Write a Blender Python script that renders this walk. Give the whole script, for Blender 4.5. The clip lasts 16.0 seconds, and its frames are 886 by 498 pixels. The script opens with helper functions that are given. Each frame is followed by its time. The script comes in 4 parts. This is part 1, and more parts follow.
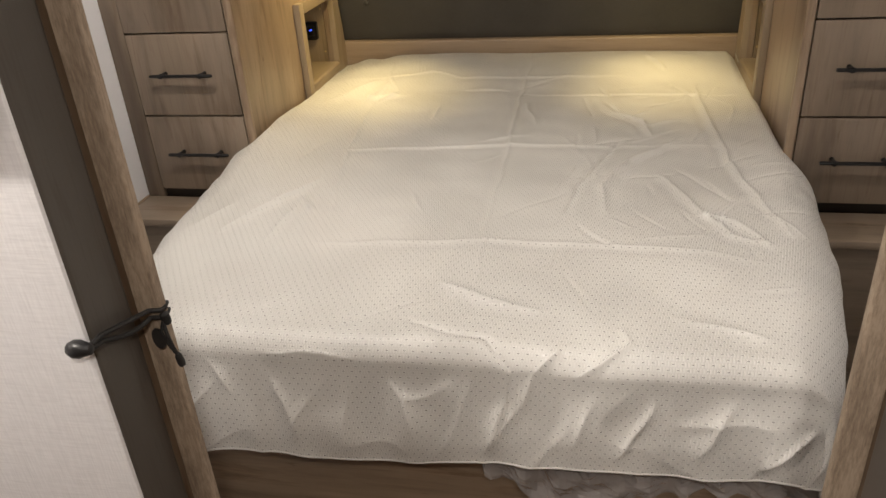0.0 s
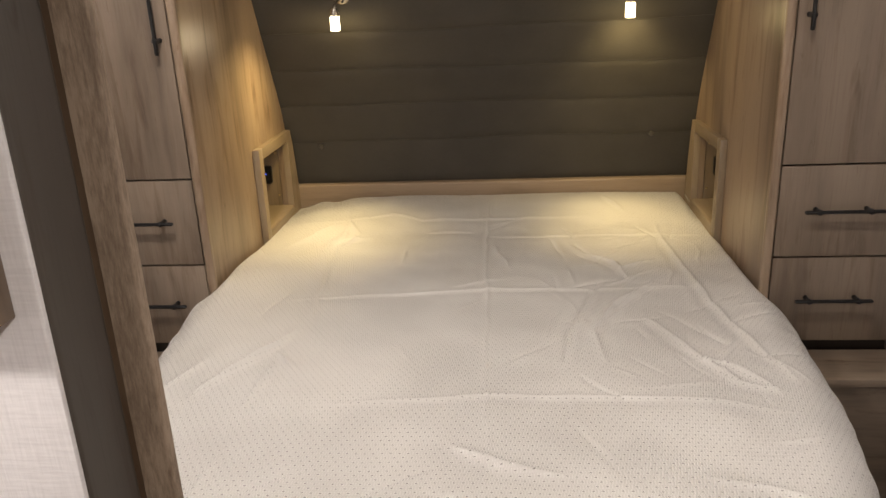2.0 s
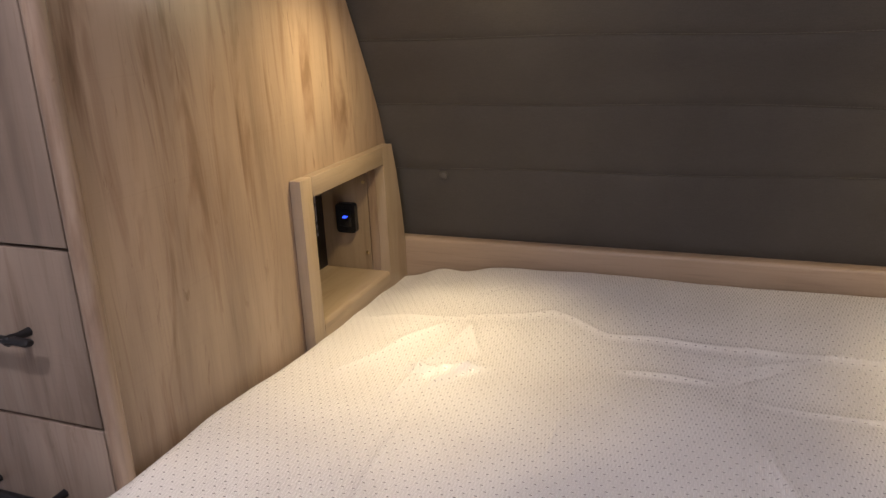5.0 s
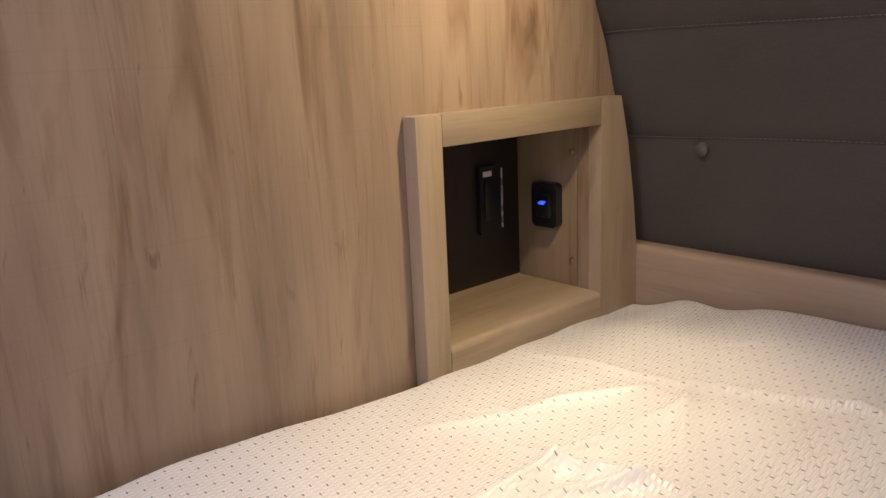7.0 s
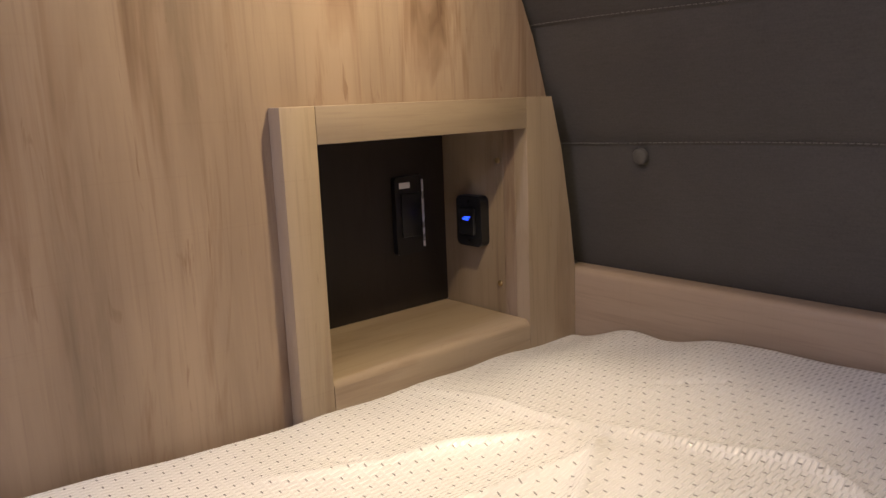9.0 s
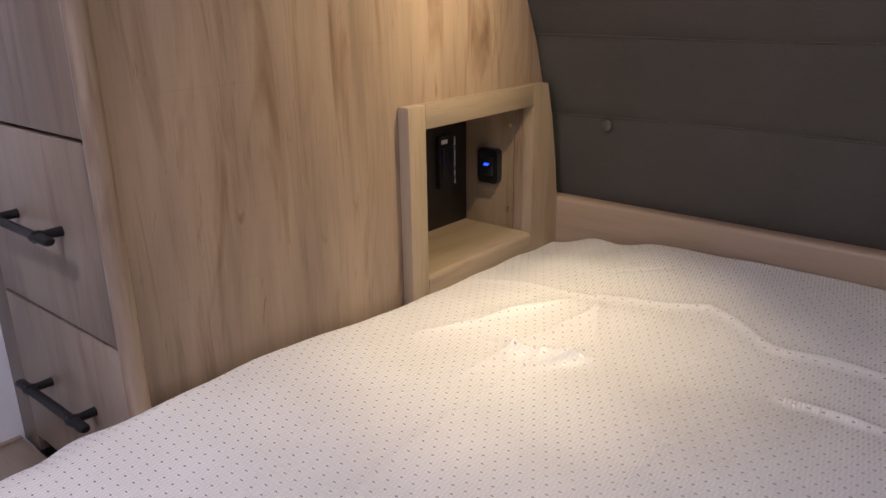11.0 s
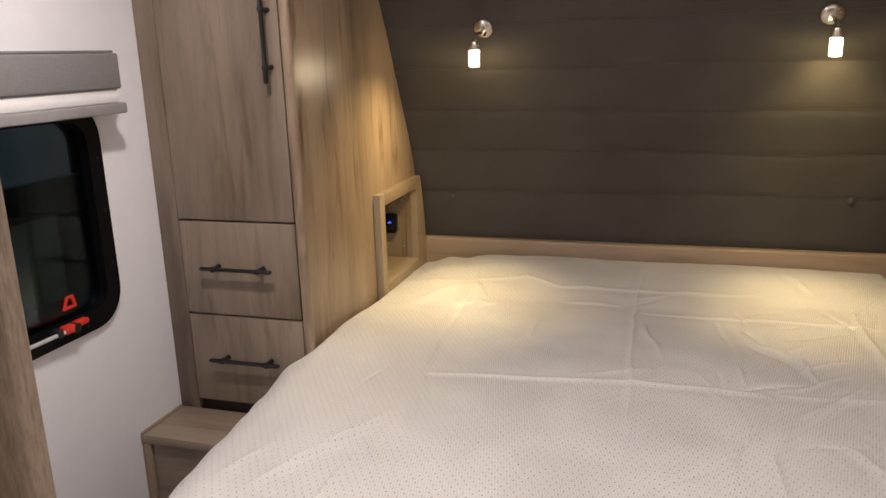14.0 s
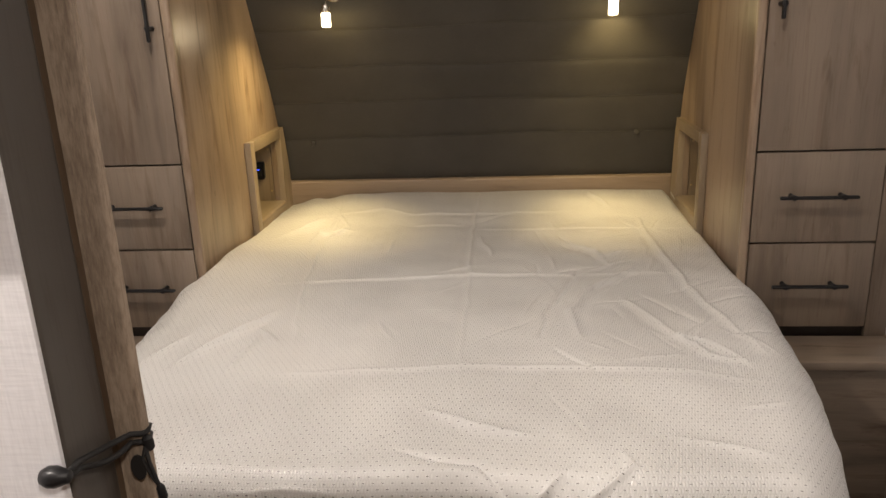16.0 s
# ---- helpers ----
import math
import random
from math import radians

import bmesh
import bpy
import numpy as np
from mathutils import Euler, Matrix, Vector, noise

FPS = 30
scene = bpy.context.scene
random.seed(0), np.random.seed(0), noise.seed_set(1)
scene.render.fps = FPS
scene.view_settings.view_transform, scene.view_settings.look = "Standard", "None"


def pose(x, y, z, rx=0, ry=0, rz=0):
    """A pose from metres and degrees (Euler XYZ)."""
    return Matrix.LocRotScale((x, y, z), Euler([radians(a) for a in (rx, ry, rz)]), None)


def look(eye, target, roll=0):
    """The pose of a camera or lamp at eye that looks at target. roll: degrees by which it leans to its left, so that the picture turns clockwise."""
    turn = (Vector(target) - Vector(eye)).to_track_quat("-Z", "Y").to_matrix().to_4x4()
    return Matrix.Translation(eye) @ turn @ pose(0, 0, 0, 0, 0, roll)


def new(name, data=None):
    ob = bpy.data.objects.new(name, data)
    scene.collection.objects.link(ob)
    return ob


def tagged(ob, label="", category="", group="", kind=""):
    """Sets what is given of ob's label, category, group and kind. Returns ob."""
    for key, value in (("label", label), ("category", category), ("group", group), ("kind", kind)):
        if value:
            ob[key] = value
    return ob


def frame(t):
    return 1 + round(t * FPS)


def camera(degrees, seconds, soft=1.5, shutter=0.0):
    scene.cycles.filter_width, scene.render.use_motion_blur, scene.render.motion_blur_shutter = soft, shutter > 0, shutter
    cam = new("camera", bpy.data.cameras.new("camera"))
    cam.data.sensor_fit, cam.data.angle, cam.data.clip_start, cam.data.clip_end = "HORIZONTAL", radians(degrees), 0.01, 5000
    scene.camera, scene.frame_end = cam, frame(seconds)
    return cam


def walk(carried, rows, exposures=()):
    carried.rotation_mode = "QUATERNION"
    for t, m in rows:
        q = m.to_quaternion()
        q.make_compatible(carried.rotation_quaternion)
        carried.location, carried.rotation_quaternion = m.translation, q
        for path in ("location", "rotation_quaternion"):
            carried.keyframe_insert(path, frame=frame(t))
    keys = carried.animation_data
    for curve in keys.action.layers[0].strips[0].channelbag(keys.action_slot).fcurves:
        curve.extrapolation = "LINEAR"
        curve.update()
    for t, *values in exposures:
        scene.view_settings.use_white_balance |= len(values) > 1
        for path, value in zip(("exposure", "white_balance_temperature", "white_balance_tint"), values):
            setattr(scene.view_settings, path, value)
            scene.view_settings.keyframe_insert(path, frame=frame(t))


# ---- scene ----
cam = camera(60.4, 16.0)
PATH = [
    (0, (-0.018, -0.001, 1.49), (-0.412, 1.715, 0.541), -4.1),
    (0.5, (-0.076, 0.015, 1.495), (-0.418, 1.78, 0.618), -3.9),
    (1, (-0.133, 0.034, 1.504), (-0.42, 1.846, 0.708), -3.4),
    (1.5, (-0.171, 0.051, 1.51), (-0.394, 1.902, 0.788), -3.0),
    (2, (-0.206, 0.07, 1.508), (-0.384, 1.954, 0.86), -2.6),
    (2.5, (-0.220, 0.169, 1.485), (-0.382, 2.064, 0.87), -2.7),
    (3, (-0.213, 0.414, 1.454), (-0.296, 2.324, 0.866), -1.9),
    (3.5, (-0.242, 0.663, 1.422), (-0.29, 2.583, 0.865), 0.1),
    (4, (-0.288, 0.917, 1.371), (-0.48, 2.828, 0.814), -1.5),
    (4.5, (-0.305, 1.173, 1.323), (-0.714, 3.046, 0.753), -2.2),
    (5, (-0.324, 1.4, 1.302), (-1.029, 3.172, 0.698), -2.5),
    (5.2, (-0.337, 1.482, 1.292), (-1.146, 3.204, 0.673), -2.5),
    (7.3, (-0.395, 2.053, 1.058), (-1.905, 3.283, 0.603), -1.8),
    (7.5, (-0.399, 2.089, 1.051), (-1.932, 3.298, 0.618), -1.1),
    (8, (-0.402, 2.167, 1.018), (-1.942, 3.38, 0.623), -0.4),
    (8.2, (-0.401, 2.192, 1.016), (-1.93, 3.421, 0.625), -0.8),
    (10.5, (-0.314, 1.935, 1.101), (-1.663, 3.324, 0.599), -1.2),
    (11, (-0.254, 1.691, 1.19), (-1.482, 3.13, 0.541), -0.9),
    (11.5, (-0.218, 1.441, 1.289), (-1.346, 2.951, 0.619), -0.1),
    (12, (-0.242, 1.198, 1.342), (-1.28, 2.786, 0.707), 0.2),
    (12.5, (-0.252, 0.963, 1.382), (-1.231, 2.61, 0.81), -0.2),
    (13, (-0.24, 0.742, 1.418), (-1.148, 2.443, 0.887), -1.0),
    (13.5, (-0.219, 0.568, 1.435), (-0.972, 2.348, 0.92), -1.5),
    (14, (-0.211, 0.426, 1.433), (-0.773, 2.279, 0.932), -1.7),
    (14.5, (-0.204, 0.29, 1.429), (-0.608, 2.182, 0.923), -2.4),
    (15, (-0.187, 0.173, 1.432), (-0.474, 2.086, 0.926), -2.4),
    (15.5, (-0.172, 0.07, 1.427), (-0.39, 1.987, 0.902), -1.9),
    (16, (-0.146, 0.002, 1.42), (-0.333, 1.903, 0.828), -2.3),
]
EXPOSURE = [(0.0, -0.02, 7000, 8), (2.5, -0.07, 7000, 12), (3.5, -0.05, 6850, 14), (4.3, -0.02, 6480, 21), (5.0, -0.01, 6030, 23), (7.5, -0.08, 5680, 27), (10.5, -0.12, 5530, 27), (12.0, -0.06, 5750, 19), (13.5, 0.0, 6350, 17), (14.5, -0.01, 6950, 14), (16.0, -0.09, 7000, 11)]
walk(cam, [(t, look(eye, target, roll)) for t, eye, target, roll in PATH], EXPOSURE)

# ---- world and lights ----
C = -0.295            # middle plane of the bedroom
WALL_L, WALL_R = -1.478, 0.888
CEIL = 1.98

world = bpy.data.worlds.new("dusk")
scene.world = world
world.use_nodes = True
wn = world.node_tree
sky = wn.nodes.new("ShaderNodeTexSky")
sky.sky_type, sky.sun_disc = "NISHITA", False
sky.sun_elevation, sky.sun_rotation = radians(3.0), radians(60)
wn.links.new(sky.outputs[0], wn.nodes["Background"].inputs[0])
wn.nodes["Background"].inputs[1].default_value = 0.15


def lamp(name, kind, m, watts, color, **kw):
    d = bpy.data.lights.new(name, kind)
    d.energy, d.color = watts, color
    for k, v in kw.items():
        if k == "size":
            d.shape, d.size = "DISK", v
        elif k == "spot":
            d.spot_size, d.spot_blend = radians(v[0]), v[1]
        elif k == "soft":
            d.shadow_soft_size = v
    ob = new(name, d)
    ob.matrix_world = m
    return ob


LAMP_L, LAMP_R = (-0.776, 2.662, 1.388), (0.186, 2.662, 1.392)
COOL, WARM = (1.0, 0.945, 0.92), (1.0, 0.785, 0.37)
BED_LIGHTS, HALL_LIGHTS = ((-0.88, 1.41), (0.22, 1.38)), ((-0.96, 0.29), (0.10, -0.30))
for (lx, ly), watts in zip(BED_LIGHTS, (10.5, 5.0)):
    lamp("bedroom_light", "AREA", look((lx, ly, CEIL - 0.035), (lx, ly, 0)), watts, COOL, size=0.07)
for (lx, ly), watts in zip(HALL_LIGHTS, (11.0, 14.0)):
    lamp("hall_light", "AREA", look((lx, ly, CEIL - 0.035), (lx, ly, 0)), watts, COOL, size=0.12)
for (lx, ly, lz), aim, core, bare, side, spill in ((LAMP_L, (-0.76, 2.56, 0.70), 12.5, 0.9, (-1.10, 2.55, 0.90), 16.0), (LAMP_R, (0.18, 2.60, 0.70), 16.5, 1.0, (0.21, 2.86, 1.16), 7.5)):
    at = (lx, ly, lz - 0.006)
    lamp("reading_light", "SPOT", look(at, aim), core, WARM, spot=(64, 1.0), soft=0.014)
    lamp("reading_light_bulb", "POINT", look(at, aim), bare, WARM, soft=0.005)
    lamp("reading_light_spill", "SPOT", look(at, side), spill, WARM, spot=(116, 1.0), soft=0.016)
lamp("reading_light_beam", "SPOT", look((LAMP_L[0], LAMP_L[1], LAMP_L[2] - 0.006), (-1.072, 2.24, 1.385)), 0.6, COOL, spot=(22, 1.0), soft=0.006)


# ---- materials ----
def material(name):
    m = bpy.data.materials.new(name)
    m.use_nodes = True
    nt = m.node_tree
    return m, nt, nt.nodes["Principled BSDF"]


def node(nt, kind, links=(), **values):
    n = nt.nodes.new("ShaderNode" + kind)
    for k, v in values.items():
        if k == "op":
            n.operation = v
        elif k == "inp":
            for i, x in v.items():
                n.inputs[i].default_value = x
    for i, s in links:
        nt.links.new(s, n.inputs[i])
    return n


def math_node(nt, op, a, b=None, c=None):
    n = nt.nodes.new("ShaderNodeMath")
    n.operation = op
    for i, v in enumerate((a, b, c)):
        if v is None:
            continue
        if isinstance(v, (int, float)):
            n.inputs[i].default_value = v
        else:
            nt.links.new(v, n.inputs[i])
    return n.outputs[0]


def ramp(nt, fac, stops):
    n = nt.nodes.new("ShaderNodeValToRGB")
    nt.links.new(fac, n.inputs[0])
    e = n.color_ramp.elements
    while len(e) < len(stops):
        e.new(0.5)
    for el, (p, c) in zip(e, stops):
        el.position, el.color = p, (*c, 1)
    return n.outputs[0]


def bump(nt, bsdf, height, strength, distance=0.002):
    b = node(nt, "Bump", [("Height", height)], inp={"Strength": strength, "Distance": distance})
    nt.links.new(b.outputs[0], bsdf.inputs["Normal"])


def coords(nt, scale, spread=0.0):
    tc = node(nt, "TexCoord")
    v = tc.outputs["Object"]
    if spread:
        info = node(nt, "ObjectInfo")
        off = node(nt, "VectorMath", [(0, info.outputs["Random"])], op="MULTIPLY", inp={1: (spread, spread * 0.7, spread * 1.3)})
        v = node(nt, "VectorMath", [(0, v), (1, off.outputs[0])], op="ADD").outputs[0]
    mp = node(nt, "Mapping", [("Vector", v)], inp={"Scale": scale})
    return mp.outputs[0]


def noise_tex(nt, vec, scale, detail=4.0, rough=0.55, dist=0.0):
    n = node(nt, "TexNoise", [("Vector", vec)], inp={"Scale": scale, "Detail": detail, "Roughness": rough, "Distortion": dist})
    return n.outputs["Fac"]


def wood(name, along, light=(0.335, 0.246, 0.171), dark=(0.145, 0.101, 0.068), rough=0.34, scale=1.0, figure=1.0):
    """Laminate with a long flowing grain; along: the grain's axis; figure: how strongly cracks and flecks show."""
    m, nt, b = material(name)
    k = [1.0, 1.0, 1.0]
    k["xyz".index(along)] = 0.11
    v = coords(nt, [c * scale for c in k], 7.0)
    broad = noise_tex(nt, v, 7.0, 3.0, 0.5, 0.6)
    fine = noise_tex(nt, v, 34.0, 6.0, 0.62, 0.3)
    k2 = [1.0, 1.0, 1.0]
    k2["xyz".index(along)] = 0.035
    pores = noise_tex(nt, coords(nt, k2, 7.0), 260.0, 2.0, 0.5)
    k3 = [1.0, 1.0, 1.0]
    k3["xyz".index(along)] = 0.12
    knots = noise_tex(nt, coords(nt, [c * scale for c in k3], 7.0), 19.0, 4.0, 0.62, 0.9)
    k4 = [1.0, 1.0, 1.0]
    k4["xyz".index(along)] = 0.16
    flecks = noise_tex(nt, coords(nt, [c * scale for c in k4], 5.0), 75.0, 3.0, 0.6, 0.8)
    k5 = [3.0, 3.0, 3.0]
    k5["xyz".index(along)] = 420.0
    saw = noise_tex(nt, coords(nt, k5, 5.0), 1.0, 2.0, 0.5)
    mixed = math_node(nt, "ADD", math_node(nt, "MULTIPLY", broad, 0.72), math_node(nt, "MULTIPLY", fine, 0.28))
    mid = tuple((a * 0.62 + c * 0.38) for a, c in zip(light, dark))
    col = ramp(nt, mixed, [(0.33, dark), (0.45, mid), (0.57, light), (0.72, tuple(min(1, c * 1.10) for c in light))])
    streak = ramp(nt, knots, [(0.53, (1, 1, 1)), (0.61, (0.82, 0.77, 0.73)), (0.71, (0.54, 0.47, 0.41))])
    spots = ramp(nt, flecks, [(0.65, (1, 1, 1)), (0.74, (0.70, 0.63, 0.57))])
    scratch = ramp(nt, saw, [(0.62, (1, 1, 1)), (0.76, (0.955, 0.945, 0.935))])
    grain = ramp(nt, pores, [(0.30, (0.86, 0.84, 0.82)), (0.46, (1, 1, 1))])
    mul = node(nt, "MixRGB", [(1, col), (2, streak)], inp={0: figure})
    mul.blend_type = "MULTIPLY"
    mul2 = node(nt, "MixRGB", [(1, mul.outputs[0]), (2, grain)], inp={0: 0.7})
    mul2.blend_type = "MULTIPLY"
    mul3 = node(nt, "MixRGB", [(1, mul2.outputs[0]), (2, spots)], inp={0: figure})
    mul3.blend_type = "MULTIPLY"
    mul4 = node(nt, "MixRGB", [(1, mul3.outputs[0]), (2, scratch)], inp={0: 1.0})
    mul4.blend_type = "MULTIPLY"
    nt.links.new(mul4.outputs[0], b.inputs["Base Color"])
    r = math_node(nt, "ADD", math_node(nt, "MULTIPLY", fine, 0.14), rough - 0.07)
    nt.links.new(r, b.inputs["Roughness"])
    bump(nt, b, math_node(nt, "ADD", math_node(nt, "MULTIPLY", pores, 0.6), fine), 0.10, 0.0008)
    return m


def rough_sawn(name, light, dark):
    """Bare solid wood with short dark fibres and a fuzzy sawn face."""
    m, nt, b = material(name)
    broad = noise_tex(nt, coords(nt, (1, 1, 0.2), 7.0), 30.0, 3.0, 0.5, 0.4)
    fibre = noise_tex(nt, coords(nt, (1, 1, 0.16), 7.0), 330.0, 4.0, 0.7)
    s = math_node(nt, "ADD", math_node(nt, "MULTIPLY", broad, 0.45), math_node(nt, "MULTIPLY", fibre, 0.55))
    nt.links.new(ramp(nt, s, [(0.36, dark), (0.50, tuple((a + c) / 2 for a, c in zip(light, dark))), (0.60, light)]), b.inputs["Base Color"])
    b.inputs["Roughness"].default_value = 0.75
    bump(nt, b, s, 0.7, 0.0018)
    return m


def plain(name, color, rough, metal=0.0, vary=0.12, bumpy=0.05, scale=60.0, coat=0.0):
    m, nt, b = material(name)
    v = coords(nt, (1, 1, 1), 3.0)
    f = noise_tex(nt, v, scale, 5.0, 0.6)
    g = noise_tex(nt, v, scale * 0.09, 3.0, 0.5)
    s = math_node(nt, "ADD", math_node(nt, "MULTIPLY", f, 0.5), math_node(nt, "MULTIPLY", g, 0.5))
    col = ramp(nt, s, [(0.3, tuple(c * (1 - vary) for c in color)), (0.7, tuple(min(1, c * (1 + vary)) for c in color))])
    nt.links.new(col, b.inputs["Base Color"])
    b.inputs["Metallic"].default_value = metal
    nt.links.new(math_node(nt, "ADD", math_node(nt, "MULTIPLY", s, 0.16), rough - 0.08), b.inputs["Roughness"])
    if coat:
        b.inputs["Coat Weight"].default_value = coat
    bump(nt, b, f, bumpy, 0.001)
    return m


def wallpaper():
    """White vinyl wallpaper with a fine crossed linen relief."""
    m, nt, b = material("linen_wallpaper")
    h1 = noise_tex(nt, coords(nt, (25, 25, 330)), 1.0, 3.0, 0.6)
    v1 = noise_tex(nt, coords(nt, (330, 330, 22)), 1.0, 3.0, 0.6)
    patch = noise_tex(nt, coords(nt, (9, 9, 9)), 1.0, 2.0)
    hh = math_node(nt, "MULTIPLY", math_node(nt, "SMOOTH_MIN", h1, 0.62, 0.05), 1.0)
    tot = math_node(nt, "ADD", math_node(nt, "MULTIPLY", hh, patch), math_node(nt, "MULTIPLY", v1, math_node(nt, "SUBTRACT", 1.0, patch)))
    col = ramp(nt, tot, [(0.35, (0.74, 0.73, 0.745)), (0.62, (0.86, 0.85, 0.865))])
    nt.links.new(col, b.inputs["Base Color"])
    b.inputs["Roughness"].default_value = 0.55
    bump(nt, b, tot, 0.55, 0.0012)
    return m


def bedspread_cloth():
    """White woven cloth with rows of small grey dashes and a faint ladder rib."""
    m, nt, b = material("dashed_bedspread_cloth")
    uv = node(nt, "UVMap")
    sep = node(nt, "SeparateXYZ", [(0, uv.outputs[0])])
    u, v = sep.outputs[0], sep.outputs[1]
    row = math_node(nt, "DIVIDE", v, 0.0125)
    odd = math_node(nt, "MULTIPLY", math_node(nt, "MODULO", math_node(nt, "FLOOR", row), 2.0), 0.5)
    colm = math_node(nt, "ADD", math_node(nt, "DIVIDE", u, 0.0165), odd)
    fu = math_node(nt, "ABSOLUTE", math_node(nt, "SUBTRACT", math_node(nt, "FRACT", colm), 0.5))
    fv = math_node(nt, "ABSOLUTE", math_node(nt, "SUBTRACT", math_node(nt, "FRACT", row), 0.5))
    dash = math_node(nt, "MULTIPLY", math_node(nt, "LESS_THAN", fu, 0.125), math_node(nt, "LESS_THAN", fv, 0.060))
    vec = node(nt, "CombineXYZ", [(0, u), (1, v)]).outputs[0]
    zone = noise_tex(nt, vec, 3.6, 3.0, 0.5, 0.6)
    zone = node(nt, "MapRange", [(0, zone)], inp={1: 0.42, 2: 0.56}).outputs[0]
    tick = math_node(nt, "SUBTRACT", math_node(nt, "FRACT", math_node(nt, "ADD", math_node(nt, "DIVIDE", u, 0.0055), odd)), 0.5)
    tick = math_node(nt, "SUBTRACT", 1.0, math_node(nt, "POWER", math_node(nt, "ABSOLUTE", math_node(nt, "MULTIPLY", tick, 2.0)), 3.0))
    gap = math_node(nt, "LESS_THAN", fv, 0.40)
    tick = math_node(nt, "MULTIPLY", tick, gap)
    ladder = math_node(nt, "MULTIPLY", tick, math_node(nt, "ADD", math_node(nt, "MULTIPLY", zone, 0.45), 0.25))
    weave = noise_tex(nt, vec, 900.0, 2.0, 0.6)
    soil = noise_tex(nt, vec, 5.0, 3.0, 0.55)
    base = ramp(nt, soil, [(0.3, (0.68, 0.66, 0.63)), (0.7, (0.75, 0.735, 0.705))])
    # grooves between the ribs get their shade in the base colour
    groove_shade = math_node(nt, "SUBTRACT", 1.0, math_node(nt, "MULTIPLY", math_node(nt, "SUBTRACT", 1.0, tick), math_node(nt, "ADD", math_node(nt, "MULTIPLY", zone, 0.05), 0.07)))
    base = node(nt, "VectorMath", [(0, base), (1, groove_shade)], op="MULTIPLY").outputs[0]
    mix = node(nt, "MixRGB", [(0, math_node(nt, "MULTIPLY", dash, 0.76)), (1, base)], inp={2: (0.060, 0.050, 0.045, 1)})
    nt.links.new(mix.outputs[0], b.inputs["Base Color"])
    nt.links.new(math_node(nt, "SUBTRACT", 0.58, math_node(nt, "MULTIPLY", tick, 0.34)), b.inputs["Roughness"])
    nt.links.new(math_node(nt, "ADD", 0.2, math_node(nt, "MULTIPLY", tick, 0.8)), b.inputs["Specular IOR Level"])
    b.inputs["Sheen Weight"].default_value = 0.08
    b.inputs["Sheen Roughness"].default_value = 0.4
    h = math_node(nt, "ADD", math_node(nt, "MULTIPLY", ladder, 0.8), math_node(nt, "MULTIPLY", weave, 0.18))
    h = math_node(nt, "SUBTRACT", h, math_node(nt, "MULTIPLY", dash, 0.3))
    bump(nt, b, h, 1.0, 0.0020)
    return m


def headboard_vinyl():
    m, nt, b = material("charcoal_vinyl")
    f = noise_tex(nt, coords(nt, (1, 1, 1), 2.0), 420.0, 3.0, 0.6)
    thread = noise_tex(nt, coords(nt, (60, 60, 700)), 1.0, 2.0)
    g = noise_tex(nt, coords(nt, (1, 1, 1), 2.0), 6.0, 3.0)
    s = math_node(nt, "ADD", math_node(nt, "MULTIPLY", f, 0.35), math_node(nt, "ADD", math_node(nt, "MULTIPLY", g, 0.4), math_node(nt, "MULTIPLY", thread, 0.25)))
    nt.links.new(ramp(nt, s, [(0.35, (0.044, 0.040, 0.035)), (0.65, (0.067, 0.061, 0.053))]), b.inputs["Base Color"])
    b.inputs["Roughness"].default_value = 0.55
    b.inputs["Specular IOR Level"].default_value = 0.3
    bump(nt, b, math_node(nt, "ADD", f, thread), 0.25, 0.0006)
    return m


def shade_cloth(name, color):
    m, nt, b = material(name)
    x = noise_tex(nt, coords(nt, (40, 40, 900)), 1.0, 2.0)
    z = noise_tex(nt, coords(nt, (900, 900, 40)), 1.0, 2.0)
    s = math_node(nt, "MULTIPLY", math_node(nt, "ADD", x, z), 0.5)
    nt.links.new(ramp(nt, s, [(0.35, tuple(c * 0.85 for c in color)), (0.65, tuple(c * 1.12 for c in color))]), b.inputs["Base Color"])
    b.inputs["Roughness"].default_value = 0.85
    bump(nt, b, s, 0.4, 0.001)
    return m


def glowing(name, color, strength, base=(0.8, 0.8, 0.8)):
    m, nt, b = material(name)
    b.inputs["Base Color"].default_value = (*base, 1)
    b.inputs["Emission Color"].default_value = (*color, 1)
    b.inputs["Emission Strength"].default_value = strength
    b.inputs["Roughness"].default_value = 0.35
    return m


def clear(name, rough, tint, gloss, ior=1.45):
    """A thin clear sheet: see-through, with a glossy skin."""
    m, nt, b = material(name)
    t = node(nt, "BsdfTransparent", inp={0: (*tint, 1)})
    g = node(nt, "BsdfGlossy", inp={"Color": (1, 1, 1, 1), "Roughness": rough})
    fr = node(nt, "Fresnel", inp={"IOR": ior})
    fac = math_node(nt, "MULTIPLY", fr.outputs[0], gloss)
    mx = node(nt, "MixShader", [(0, fac), (1, t.outputs[0]), (2, g.outputs[0])])
    nt.links.new(mx.outputs[0], nt.nodes["Material Output"].inputs[0])
    return m


